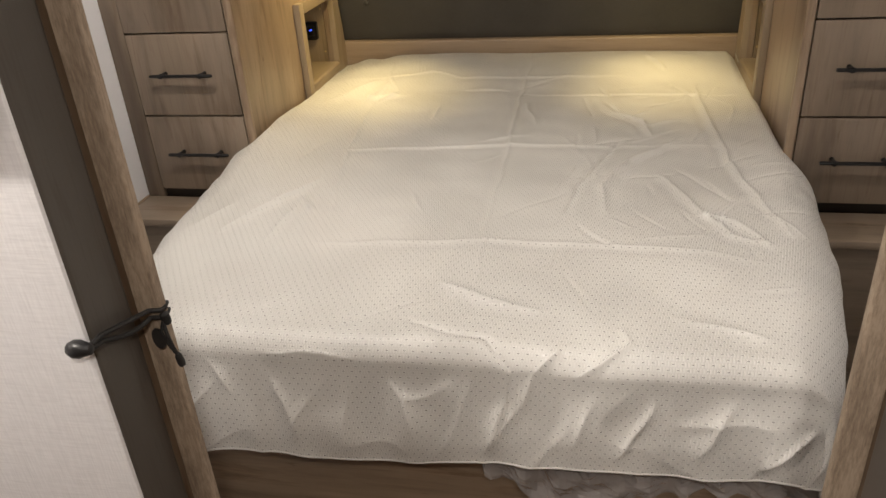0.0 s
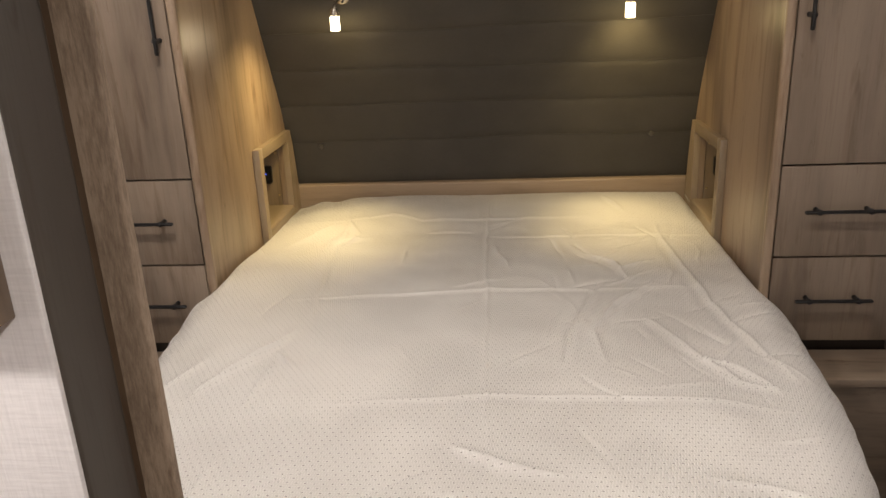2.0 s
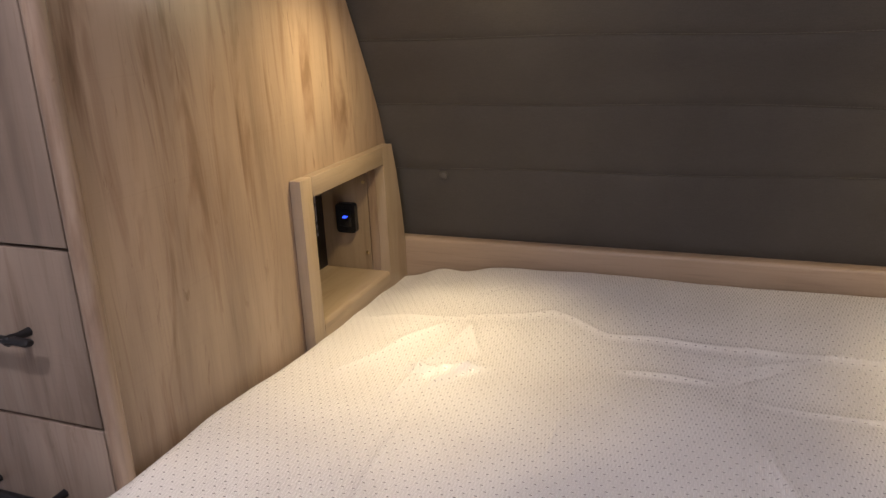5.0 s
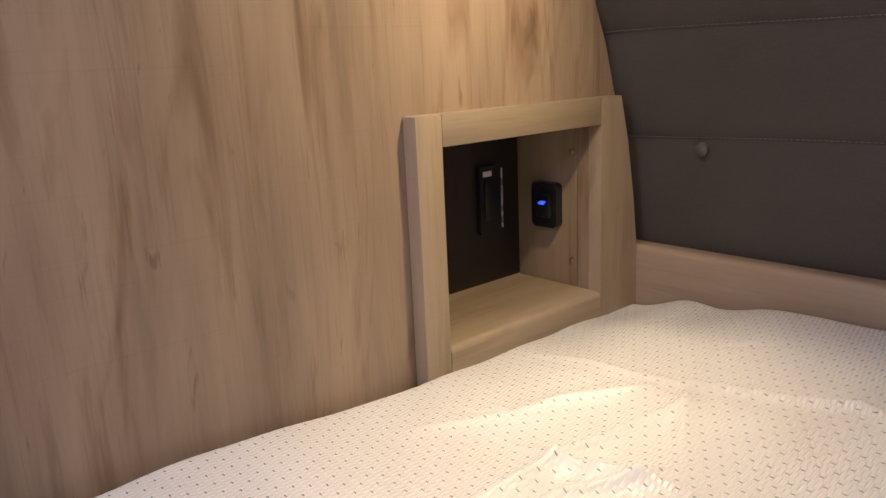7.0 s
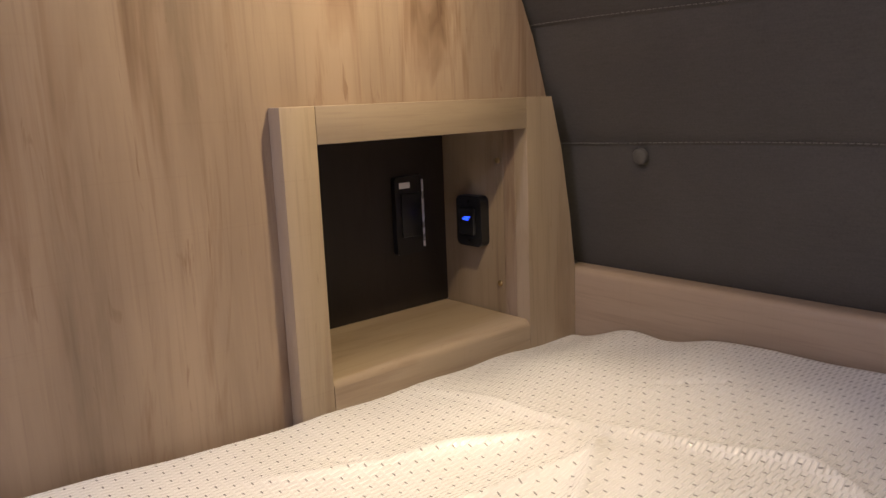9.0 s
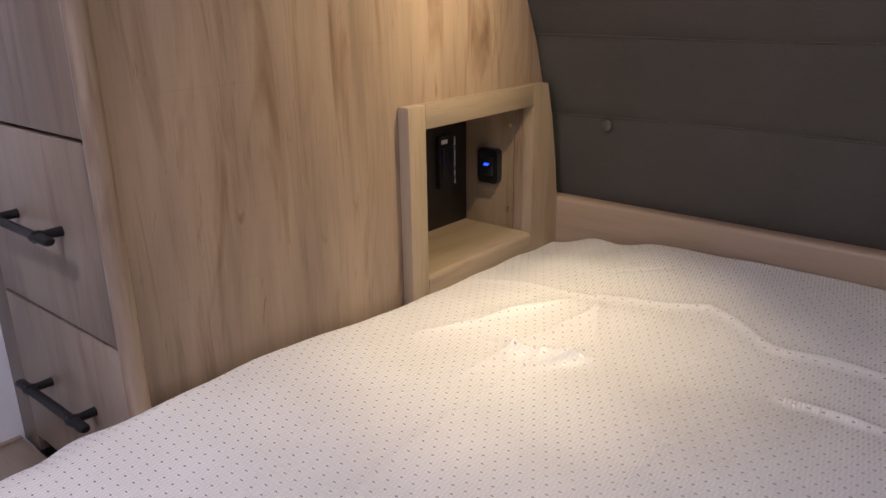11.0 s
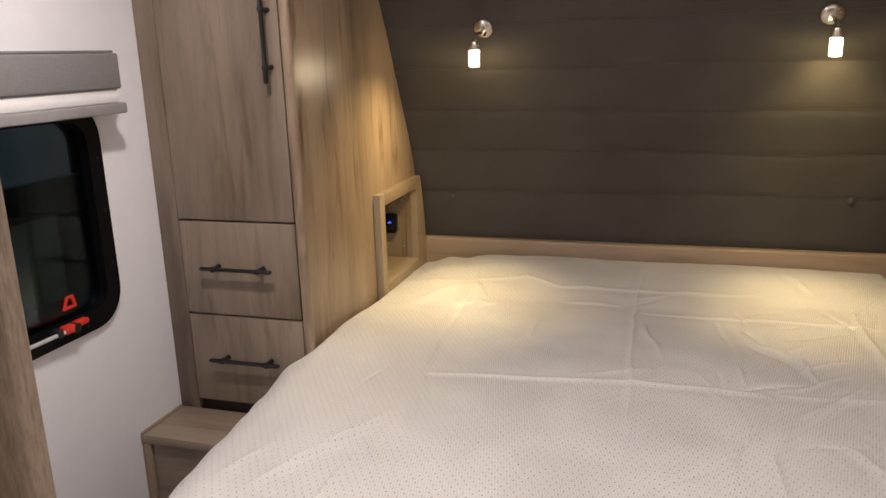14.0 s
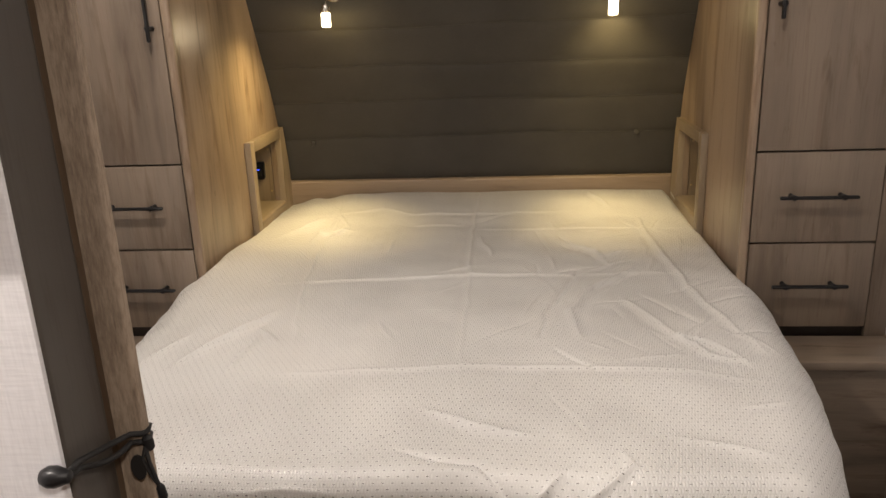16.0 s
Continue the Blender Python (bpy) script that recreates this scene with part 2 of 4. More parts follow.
def film_plastic():
    """Thin milky wrapping film, mostly see-through, with sharp glints."""
    m, nt, b = material("plastic_film")
    t = node(nt, "BsdfTransparent", inp={0: (0.9, 0.9, 0.9, 1)})
    b.inputs["Base Color"].default_value = (0.42, 0.40, 0.40, 1)
    b.inputs["Roughness"].default_value = 0.07
    mx = node(nt, "MixShader", [(1, t.outputs[0]), (2, b.outputs[0])], inp={0: 0.5})
    nt.links.new(mx.outputs[0], nt.nodes["Material Output"].inputs[0])
    bump(nt, b, noise_tex(nt, coords(nt, (1, 1, 1)), 70.0, 4.0, 0.6), 0.5, 0.004)
    return m


WOOD_V = wood("oak_laminate_upright", "z")
# darker, greyer oak: the weaker light on the fronts is put into the colour
SHADED_FRONT = wood("oak_laminate_front_shaded", "z", (0.245, 0.189, 0.141), (0.125, 0.093, 0.068), 0.38, 1.0, 0.7)
# oak of the bedside boxes, darkened in colour for the shade beside the bed
SHADED_BOX = wood("oak_laminate_box_shaded", "x", (0.265, 0.205, 0.152), (0.125, 0.093, 0.068))
WOOD_Y = wood("oak_laminate_deep", "y")
FRAME_V = wood("niche_frame_upright", "z", (0.320, 0.246, 0.166), (0.215, 0.160, 0.106), 0.4, 1.3, 0.5)
FRAME_Y = wood("niche_frame_across", "y", (0.320, 0.246, 0.166), (0.215, 0.160, 0.106), 0.4, 1.3, 0.5)
RAIL_X = wood("plain_rail_laminate", "x", (0.33, 0.245, 0.170), (0.22, 0.16, 0.11), 0.42, 1.0, 0.3)
WOOD_X = wood("oak_laminate_across", "x")
WOOD_TRIM = rough_sawn("solid_wood_trim", (0.400, 0.312, 0.232), (0.190, 0.140, 0.099))
WOOD_JAMB = wood("taupe_jamb_laminate", "z", (0.084, 0.072, 0.061), (0.064, 0.055, 0.046), 0.5, 0.7)
FLOOR_WOOD = wood("dark_floor_vinyl", "y", (0.11, 0.075, 0.05), (0.05, 0.032, 0.02), 0.4, 0.8)
DARK_EDGE = plain("dark_wood_shadow_gap", (0.030, 0.020, 0.014), 0.6)
GROOVE = wood("brown_groove", "z", (0.13, 0.088, 0.055), (0.075, 0.048, 0.030), 0.6, 1.4)
# near-black wood: the depth of the niche's shade is put into this colour
SHADED_NICHE = wood("niche_board_with_shade", "z", (0.022, 0.016, 0.012), (0.012, 0.009, 0.007), 0.5)
THREAD = plain("grey_brown_thread", (0.115, 0.105, 0.092), 0.7)
WALLBOARD = plain("smooth_white_wallboard", (0.80, 0.795, 0.815), 0.5, vary=0.03, bumpy=0.12, scale=240.0)
PAPER = wallpaper()
CEILING = plain("white_ceiling_panel", (0.62, 0.61, 0.60), 0.6, scale=120)
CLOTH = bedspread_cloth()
VINYL = headboard_vinyl()
SHADE = shade_cloth("grey_shade_cloth", (0.19, 0.18, 0.18))
WHITE_PLASTIC = plain("white_plastic", (0.74, 0.73, 0.72), 0.35, vary=0.04)
GREY_PLASTIC = plain("grey_rail_plastic", (0.26, 0.25, 0.25), 0.45)
BLACK_METAL = plain("black_metal", (0.010, 0.0095, 0.010), 0.45)
BLACK_METAL.node_tree.nodes["Principled BSDF"].inputs["Specular IOR Level"].default_value = 0.3
BLACK_PLASTIC = plain("black_plastic", (0.012, 0.012, 0.013), 0.33)
BLACK_FRAME = plain("black_window_frame", (0.003, 0.003, 0.0035), 0.42)
BLACK_FRAME.node_tree.nodes["Principled BSDF"].inputs["Specular IOR Level"].default_value = 0.15
CORD = plain("black_elastic_cord", (0.012, 0.011, 0.011), 0.65, bumpy=0.5, scale=700)
LEATHER = plain("black_leather_tag", (0.022, 0.020, 0.019), 0.5)
NICKEL = plain("brushed_nickel", (0.62, 0.58, 0.52), 0.26, 1.0)
BUTTON = plain("dull_grey_button", (0.085, 0.078, 0.068), 0.55, 0.2)
BRASS = plain("brass_screw", (0.55, 0.42, 0.22), 0.35, 1.0)
RED = plain("red_plastic", (0.62, 0.035, 0.02), 0.4)
SILVER = plain("silver_bar", (0.80, 0.81, 0.84), 0.28, 0.6)
FROST = glowing("lit_frosted_glass", (1.0, 0.84, 0.56), 8.0)
BLUE_LED = glowing("blue_led", (0.03, 0.08, 1.0), 3.0, (0.02, 0.02, 0.1))
DIFFUSER = glowing("lit_diffuser", (1.0, 0.90, 0.82), 4.0)
GLASS = clear("window_glass", 0.0, (0.46, 0.56, 0.62), 0.28, 1.4)
FILM = film_plastic()
MATTRESS = plain("grey_mattress_cloth", (0.50, 0.48, 0.46), 0.85)
GRASS = plain("dusk_grass", (0.05, 0.055, 0.025), 0.9, vary=0.4, scale=3.0)
ROAD = plain("pale_gravel", (0.30, 0.30, 0.30), 0.9, vary=0.25, scale=2.0)
PRINT_RED = plain("red_print", (0.22, 0.025, 0.05), 0.5)
LABEL = plain("grey_label", (0.42, 0.42, 0.44), 0.4)


# ---- mesh helpers ----
BASE = {}


def thing(name, loc, label, category, group="", kind=""):
    ob = new(name)
    ob.empty_display_size = 0.05
    ob.location = loc
    BASE[ob] = Vector(loc)
    return tagged(ob, label, category, group, kind)


def mesh_of(name, bm, mat, smooth=False):
    me = bpy.data.meshes.new(name)
    bmesh.ops.recalc_face_normals(bm, faces=bm.faces)
    bm.to_mesh(me)
    bm.free()
    me.materials.append(mat)
    if smooth:
        me.shade_smooth()
        me.set_sharp_from_angle(angle=radians(38))
    return me


def part(name, bm, mat, parent, label="", smooth=True):
    ob = new(name, mesh_of(name, bm, mat, smooth))
    ob.parent = parent
    if parent in BASE:
        ob.matrix_parent_inverse = Matrix.Translation(-BASE[parent])
    return tagged(ob, label)


def solid(name, bm, mat, label, category, kind="", group="", smooth=True):
    return tagged(new(name, mesh_of(name, bm, mat, smooth)), label, category, group, kind)


def bms(*adders):
    bm = bmesh.new()
    for a in adders:
        a(bm)
    return bm


def box(x0, x1, y0, y1, z0, z1, r=0.0, seg=2):
    def add(bm):
        xs, ys, zs = sorted((x0, x1)), sorted((y0, y1)), sorted((z0, z1))
        vs = bmesh.ops.create_cube(bm, size=1.0)["verts"]
        for v in vs:
            v.co = Vector((xs[v.co.x > 0], ys[v.co.y > 0], zs[v.co.z > 0]))
        if r:
            es = list({e for v in vs for e in v.link_edges})
            bmesh.ops.bevel(bm, geom=es, offset=r, segments=seg, profile=0.5, affect="EDGES")
    return add


def tube(points, radius, sides=10, closed=False, cap=True):
    """A round bar along points; radius: one number or one for each point."""
    def add(bm):
        pts = [Vector(p) for p in points]
        n = len(pts)
        rad = radius if isinstance(radius, (list, tuple)) else [radius] * n
        rings = []
        ref = Vector((0.31, 0.17, 0.93))
        for i, p in enumerate(pts):
            a, c = pts[i - 1] if (i or closed) else pts[0], pts[(i + 1) % n] if (i < n - 1 or closed) else pts[-1]
            d = (c - a).normalized()
            s = d.cross(ref)
            if s.length < 0.05:
                s = d.cross(Vector((1, 0, 0)))
            s.normalize()
            q = d.cross(s)
            rings.append([bm.verts.new(p + rad[i] * (math.cos(k) * s + math.sin(k) * q)) for k in [2 * math.pi * j / sides for j in range(sides)]])
        for i in range(n if closed else n - 1):
            a, c = rings[i], rings[(i + 1) % n]
            for j in range(sides):
                bm.faces.new((a[j], a[(j + 1) % sides], c[(j + 1) % sides], c[j]))
        if cap and not closed:
            bm.faces.new(rings[0])
            bm.faces.new(rings[-1])
    return add


def turned(origin, axis, rows, sides=24):
    """A body of revolution: rows of (along, radius) from origin along axis."""
    o, a = Vector(origin), Vector(axis).normalized()
    return tube([o + a * (h + i * 1e-5) for i, (h, _) in enumerate(rows)], [max(r, 1e-4) for _, r in rows], sides)


def slab(outline, axis, lo, hi):
    """A flat outline of (a, b) pulled along axis from lo to hi."""
    def place(a, b, h):
        return {"x": (h, a, b), "y": (a, h, b), "z": (a, b, h)}[axis]

    def add(bm):
        f = [bm.verts.new(place(a, b, lo)) for a, b in outline]
        k = [bm.verts.new(place(a, b, hi)) for a, b in outline]
        bm.faces.new(f)
        bm.faces.new(k[::-1])
        for i in range(len(f)):
            j = (i + 1) % len(f)
            bm.faces.new((f[i], f[j], k[j], k[i]))
    return add


def rounded(a0, a1, b0, b1, r, n=6):
    out = []
    for ca, cb, start in ((a1 - r, b1 - r, 0), (a0 + r, b1 - r, 90), (a0 + r, b0 + r, 180), (a1 - r, b0 + r, 270)):
        for i in range(n + 1):
            k = radians(start + 90 * i / n)
            out.append((ca + r * math.cos(k), cb + r * math.sin(k)))
    return out


def ring(outer, inner, axis, lo, hi):
    """A frame between two outlines with as many corners."""
    def place(a, b, h):
        return {"x": (h, a, b), "y": (a, h, b), "z": (a, b, h)}[axis]

    def add(bm):
        loops = [[bm.verts.new(place(a, b, h)) for a, b in o] for o, h in ((outer, lo), (outer, hi), (inner, hi), (inner, lo))]
        n = len(outer)
        for q in range(4):
            s, t = loops[q], loops[(q + 1) % 4]
            for i in range(n):
                j = (i + 1) % n
                bm.faces.new((s[i], s[j], t[j], t[i]))
    return add


def bar_text(words, m, size, mat, name, parent):
    cu = bpy.data.curves.new(name, "FONT")
    cu.body, cu.size, cu.extrude = words, size, 0.0003
    tmp = bpy.data.objects.new(name, cu)
    me = bpy.data.meshes.new_from_object(tmp)
    bpy.data.objects.remove(tmp)
    me.transform(m)
    me.materials.append(mat)
    ob = new(name, me)
    ob.parent = parent
    if parent in BASE:
        ob.matrix_parent_inverse = Matrix.Translation(-BASE[parent])
    return ob


# ---- structure ----
def sloped(z):
    """How far ahead the sloping front wall stands at height z."""
    return float(np.interp(z, [0.5, 0.79, 0.93, 1.02, 1.09, 1.16, 1.27, 1.38, 1.50, 1.98], [3.03, 3.003, 2.981, 2.956, 2.934, 2.903, 2.848, 2.79, 2.73, 2.45]))


HALL = 0.648           # hall face of the partition
solid("floor", bms(box(-1.6, 1.05, -1.6, 3.3, -0.06, 0.0)), FLOOR_WOOD, "dark brown wood-look vinyl floor", "floor", "structure")
solid("ceiling", bms(box(-1.6, 1.05, -1.6, 3.3, CEIL, CEIL + 0.05)), CEILING, "plain white panelled ceiling", "ceiling", "structure")

WIN = (1.10, 1.882, 0.835, 1.352)      # the window's outer frame: y, y, z, z
wy0, wy1, wz0, wz1 = WIN[0] + 0.03, WIN[1] - 0.03, WIN[2] + 0.03, WIN[3] - 0.03
solid("wall_west", bms(box(WALL_L - 0.05, WALL_L, 0.757, wy0, 0, CEIL), box(WALL_L - 0.05, WALL_L, wy1, 3.25, 0, CEIL),
                       box(WALL_L - 0.05, WALL_L, wy0, wy1, 0, wz0), box(WALL_L - 0.05, WALL_L, wy0, wy1, wz1, CEIL)),
      WALLBOARD, "smooth white wall with a black window", "wall", "structure")
solid("wall_east", bms(box(WALL_R, WALL_R + 0.05, 0.757, 3.25, 0, CEIL)), WALLBOARD, "smooth white wall", "wall", "structure")
solid("wall_north", bms(box(WALL_L, WALL_R, 3.12, 3.17, 0, CEIL)), PAPER, "plain wall behind the headboard", "wall", "structure")
OPEN_L, OPEN_R = -0.613, 0.305
solid("wall_partition_west", bms(box(-1.55, OPEN_L - 0.024, 0.6552, 0.7562, 0, CEIL), box(-1.55, OPEN_L, HALL, 0.655, 0, CEIL, 0.002)), PAPER, "white linen-textured partition wall beside the doorway", "wall", "structure")
solid("wall_partition_east", bms(box(OPEN_R + 0.024, 1.0, 0.6552, 0.7562, 0, CEIL), box(OPEN_R, 1.0, HALL, 0.655, 0, CEIL, 0.002)), PAPER, "white linen-textured partition wall beside the doorway", "wall", "structure")
solid("wall_hall_west", bms(box(-1.35, -1.30, -1.5, HALL, 0, CEIL)), PAPER, "plain white hall wall", "wall", "structure")
solid("wall_hall_east", bms(box(0.95, 1.0, -1.5, HALL, 0, CEIL)), WOOD_V, "oak-laminate hall wall", "wall", "structure")
solid("wall_hall_south", bms(box(-1.35, 1.0, -1.55, -1.5, 0, CEIL)), WOOD_V, "oak-laminate hall wall", "wall", "structure")

HEAD = 1.93


def door_side(side):
    """One side of the door opening: jamb board, dark groove and the wooden edge strip."""
    f = (lambda x: x) if side == "west" else (lambda x: OPEN_L + OPEN_R - x)
    t = thing("door_frame_" + side, (f(-0.62), 0.70, 0), "taupe laminate door jamb with a pale wooden edge strip", "door frame", "", "structure")
    part("jamb", bms(box(f(-0.637), f(-0.6125), 0.6556, 0.742, 0, HEAD, 0.006, 3)), WOOD_JAMB, t, "taupe laminate jamb board")
    part("groove", bms(box(f(-0.660), f(-0.6165), 0.742, 0.7563, 0, HEAD)), GROOVE, t, "dark brown recessed groove")
    part("edge_strip", bms(box(f(-0.668), f(-0.581), 0.7565, 0.773, 0, HEAD, 0.004, 3)), WOOD_TRIM, t, "pale solid wood edge strip")


door_side("west")
door_side("east")
lintel = thing("door_frame_head", (C, 0.70, HEAD), "wooden head piece over the doorway", "door frame", "", "structure")
part("jamb", bms(box(-0.637, 0.329, 0.6556, 0.773, HEAD, CEIL)), WOOD_JAMB, lintel)

# ---- window in the west wall ----
DIV = (1.112, 1.190)
win = thing("window_1", (WALL_L, 1.49, WIN[2]), "black-framed emergency exit window, dark outside, with rounded corners", "window", "", "structure")
part("window_frame", bms(ring(rounded(*WIN, 0.085), rounded(wy0 + 0.012, wy1 - 0.012, wz0 + 0.012, wz1 - 0.012, 0.055), "x", WALL_L - 0.045, WALL_L + 0.012)), BLACK_FRAME, win, "black rounded window frame")
part("divider", bms(box(WALL_L - 0.042, WALL_L - 0.0145, wy0, wy1, DIV[0], DIV[1], 0.002)), BLACK_FRAME, win)
part("lower_sash", bms(box(WALL_L - 0.040, WALL_L - 0.0145, 1.772, wy1, wz0, DIV[0] - 0.001), box(WALL_L - 0.040, WALL_L - 0.0145, wy0, 1.7715, wz0, 0.925)), BLACK_FRAME, win)
pane = part("pane", bms(box(WALL_L - 0.014, WALL_L - 0.010, wy0, wy1, wz0, wz1)), GLASS, win, "dark window glass")
pane.visible_shadow = False
bar = part("release_bar", bms(tube([(WALL_L + 0.028, 1.40, 0.874), (WALL_L + 0.028, 1.675, 0.869)], 0.0045)), SILVER, win, "silver release bar")
for yy in (1.42, 1.66):
    part("bracket", bms(box(WALL_L + 0.010, WALL_L + 0.034, yy - 0.008, yy + 0.008, 0.862, 0.880, 0.002)), BLACK_PLASTIC, bar)
part("release_lever", bms(box(WALL_L + 0.012, WALL_L + 0.034, 1.675, 1.705, 0.862, 0.880, 0.004), box(WALL_L + 0.012, WALL_L + 0.030, 1.713, 1.750, 0.866, 0.880, 0.004)), RED, win, "red plastic release lever")
part("lever_pivot", bms(turned((WALL_L + 0.010, 1.709, 0.868), (1, 0, 0), [(0, 0.011), (0.024, 0.011), (0.026, 0.006)], 14)), BLACK_PLASTIC, win)
trap = [(1.716, 0.902), (1.755, 0.902), (1.748, 0.930), (1.730, 0.930)]
inner = [(1.723, 0.907), (1.747, 0.907), (1.743, 0.925), (1.733, 0.925)]
part("red_pull_ring", bms(ring(trap, inner, "x", WALL_L - 0.0095, WALL_L - 0.004)), RED, win, "red pull ring")
lab = part("exit_label", bms(box(WALL_L - 0.0095, WALL_L - 0.0085, 1.405, 1.515, 0.900, 0.930)), LABEL, win, "white exit label with red letters")
bar_text("EXIT", Matrix.Translation((WALL_L - 0.0082, 1.413, 0.9045)) @ Euler((radians(90), 0, radians(90))).to_matrix().to_4x4(), 0.0325, PRINT_RED, "lettering", lab)
for yy, zz in ((1.866, 1.22), (1.866, 1.10), (1.866, 0.975), (1.76, 0.851), (1.50, 0.851), (1.35, 0.851)):
    part("screw", bms(turned((WALL_L + 0.012, yy, zz), (1, 0, 0), [(0, 0.004), (0.0015, 0.0035), (0.002, 0.001)], 10)), BLACK_METAL, win)

# ---- roller shade above the window ----
shade = thing("window_shade", (WALL_L, 1.45, 1.322), "grey cloth-covered roller shade rolled up above the window", "window shade")
part("valance", bms(box(WALL_L, -1.402, 1.02, 1.902, 1.374, 1.452, 0.006, 3)), SHADE, shade, "grey cloth-covered valance")
part("valance_cap", bms(box(WALL_L, -1.408, 1.02, 1.894, 1.4525, 1.458, 0.002)), SHADE, shade)
part("shade_roll", bms(tube([(-1.435, 1.03, 1.357), (-1.435, 1.893, 1.357)], 0.027, 20), box(-1.44, -1.409, 1.03, 1.895, 1.345, 1.3735, 0.002)), WHITE_PLASTIC, shade, "white shade roll")
part("bottom_rail", bms(box(-1.455, -1.398, 1.02, 1.906, 1.320, 1.3435, 0.004, 3)), GREY_PLASTIC, shade, "grey bottom rail")
part("bracket", bms(box(WALL_L, -1.45, 1.880, 1.900, 1.335, 1.374)), WHITE_PLASTIC, shade)


# ---- wardrobes ----
def bar_pull(parent, x, y, z, upright, length=0.200, centres=0.128):
    """A slim black bar pull with two collared posts, standing off the face at y."""
    out = y - 0.030
    h, c = length / 2, centres / 2

    def at(s, yy):
        return (x, yy, z + s) if upright else (x + s, yy, z)
    bar_pts = [at(s, out) for s in (-h, -h + 0.004, -c - 0.010, -c, -c + 0.010, 0, c - 0.010, c, c + 0.010, h - 0.004, h)]
    radii = [0.0038, 0.0052, 0.0050, 0.0066, 0.0048, 0.0048, 0.0048, 0.0066, 0.0050, 0.0052, 0.0038]
    bar_bm = bms(tube(bar_pts, radii, 12))
    for v in bar_bm.verts:                     # deeper than it is high
        v.co.y = out + (v.co.y - out) * 1.5
    hd = part("handle", bar_bm, BLACK_METAL, parent, "slim black metal bar pull")
    for s in (-c, c):
        part("post", bms(turned(at(s, y), (0, -1, 0), [(0, 0.0066), (0.003, 0.0062), (0.022, 0.0058), (0.025, 0.0074), (0.0345, 0.0074), (0.0365, 0.0055)], 14)), BLACK_METAL, hd)


def wardrobe(side):
    f = (lambda x: x) if side == "west" else (lambda x: 2 * C - x)
    t = thing("wardrobe", (f(-1.27), 2.5, 0.0), "tall greige oak-laminate wardrobe with two drawers and a bedside niche", "wardrobe", "wardrobes beside the bed")
    px, pt = -1.072, 0.020           # bed side panel: face and thickness
    e = 0.0 if side == "west" else -0.03      # the east niche sits a little nearer
    ny0, ny1, nz0, nz1 = 2.586 + e, 2.890 + e, 0.731, 0.979
    zs = [0.5, 0.6, 0.7, nz0] + [float(z) for z in np.linspace(nz0, nz1, 6)[1:]] + [1.02, 1.09, 1.16, 1.22, 1.27, 1.33, 1.38, 1.44, 1.50, 1.60, 1.70, 1.80, 1.90, CEIL]
    back = [(sloped(z) - 0.004, z) for z in zs]
    low = [p for p in back if p[1] <= nz0 + 1e-6]
    midp = [p for p in back if nz0 - 1e-6 <= p[1] <= nz1 + 1e-6]
    top = [p for p in back if p[1] >= nz1 - 1e-6]
    nz0 -= 0.0145
    low = [p for p in low if p[1] < nz0] + [(sloped(nz0) - 0.004, nz0)]
    midp = [(sloped(nz0) - 0.004, nz0)] + midp
    face = [slab([(2.085, 0.0), (3.01, 0.0)] + low + [(2.085, nz0)], "x", f(px), f(px - pt)),
            slab([(2.085, nz0), (ny0, nz0), (ny0, nz1), (2.085, nz1)], "x", f(px), f(px - pt)),
            slab([(ny1, nz0)] + midp + [(ny1, nz1)], "x", f(px), f(px - pt)),
            slab([(2.085, nz1)] + top + [(2.085, CEIL)], "x", f(px), f(px - pt))]
    nz0 += 0.0145
    part("side_panel", bms(*face), WOOD_V, t, "greige oak-laminate side panel with a sloping back edge", smooth=False)
    part("front_edge", bms(box(f(px + 0.012), f(px - 0.0125), 2.060, 2.0848, 0.0, CEIL, 0.009, 4)), WOOD_V, t, "rounded wooden edge band")
    part("stile", bms(box(f(-1.4185), f(-1.477), 2.066, 2.09, 0.505, CEIL, 0.002)), SHADED_FRONT, t, "upright stile against the wall")
    part("carcass", bms(box(f(-1.0905), f(-1.476), 2.0905, 2.105, 0.0, CEIL)), DARK_EDGE, t, "dark gap behind the fronts")
    part("toe_board", bms(box(f(-1.0905), f(-1.418), 2.082, 2.0905, 0.505, 0.536)), DARK_EDGE, t, "dark recessed toe board")
    d = part("door", bms(box(f(-1.0870), f(-1.4160), 2.064, 2.0835, 1.0385, 1.94, 0.0022)), SHADED_FRONT, t, "upper wardrobe door")
    bar_pull(d, f(-1.113), 2.064, 1.474, True)
    for z0, z1, hz in ((0.786, 1.0335, 0.917), (0.537, 0.781, 0.667)):
        d = part("drawer", bms(box(f(-1.0870), f(-1.4160), 2.064, 2.0835, z0, z1, 0.0022)), SHADED_FRONT, t, "flat oak-laminate drawer front")
        bar_pull(d, f(-1.246), 2.064, hz, False)
    # niche: proud frame, lining, shelf
    fx0, fx1 = px + 0.0005, px + 0.023
    lip = [(f(fx1 - 0.009 + 0.009 * math.sin(radians(a))), nz0 - 0.009 + 0.009 * math.cos(radians(a))) for a in range(0, 91, 15)]
    fr = part("niche_frame", bms(box(f(fx0), f(fx1), ny0, ny1, nz1, 1.017, 0.0012)), FRAME_Y, t, "square wooden niche frame")
    part("shelf_rail", bms(slab([(f(-1.225), nz0 - 0.014), (f(-1.225), nz0)] + lip + [(f(fx1), 0.60), (f(fx0), 0.60), (f(fx0), nz0 - 0.014)], "y", ny0 + 0.0004, ny1 - 0.0004)), FRAME_Y, fr, "niche shelf with a rounded front edge")
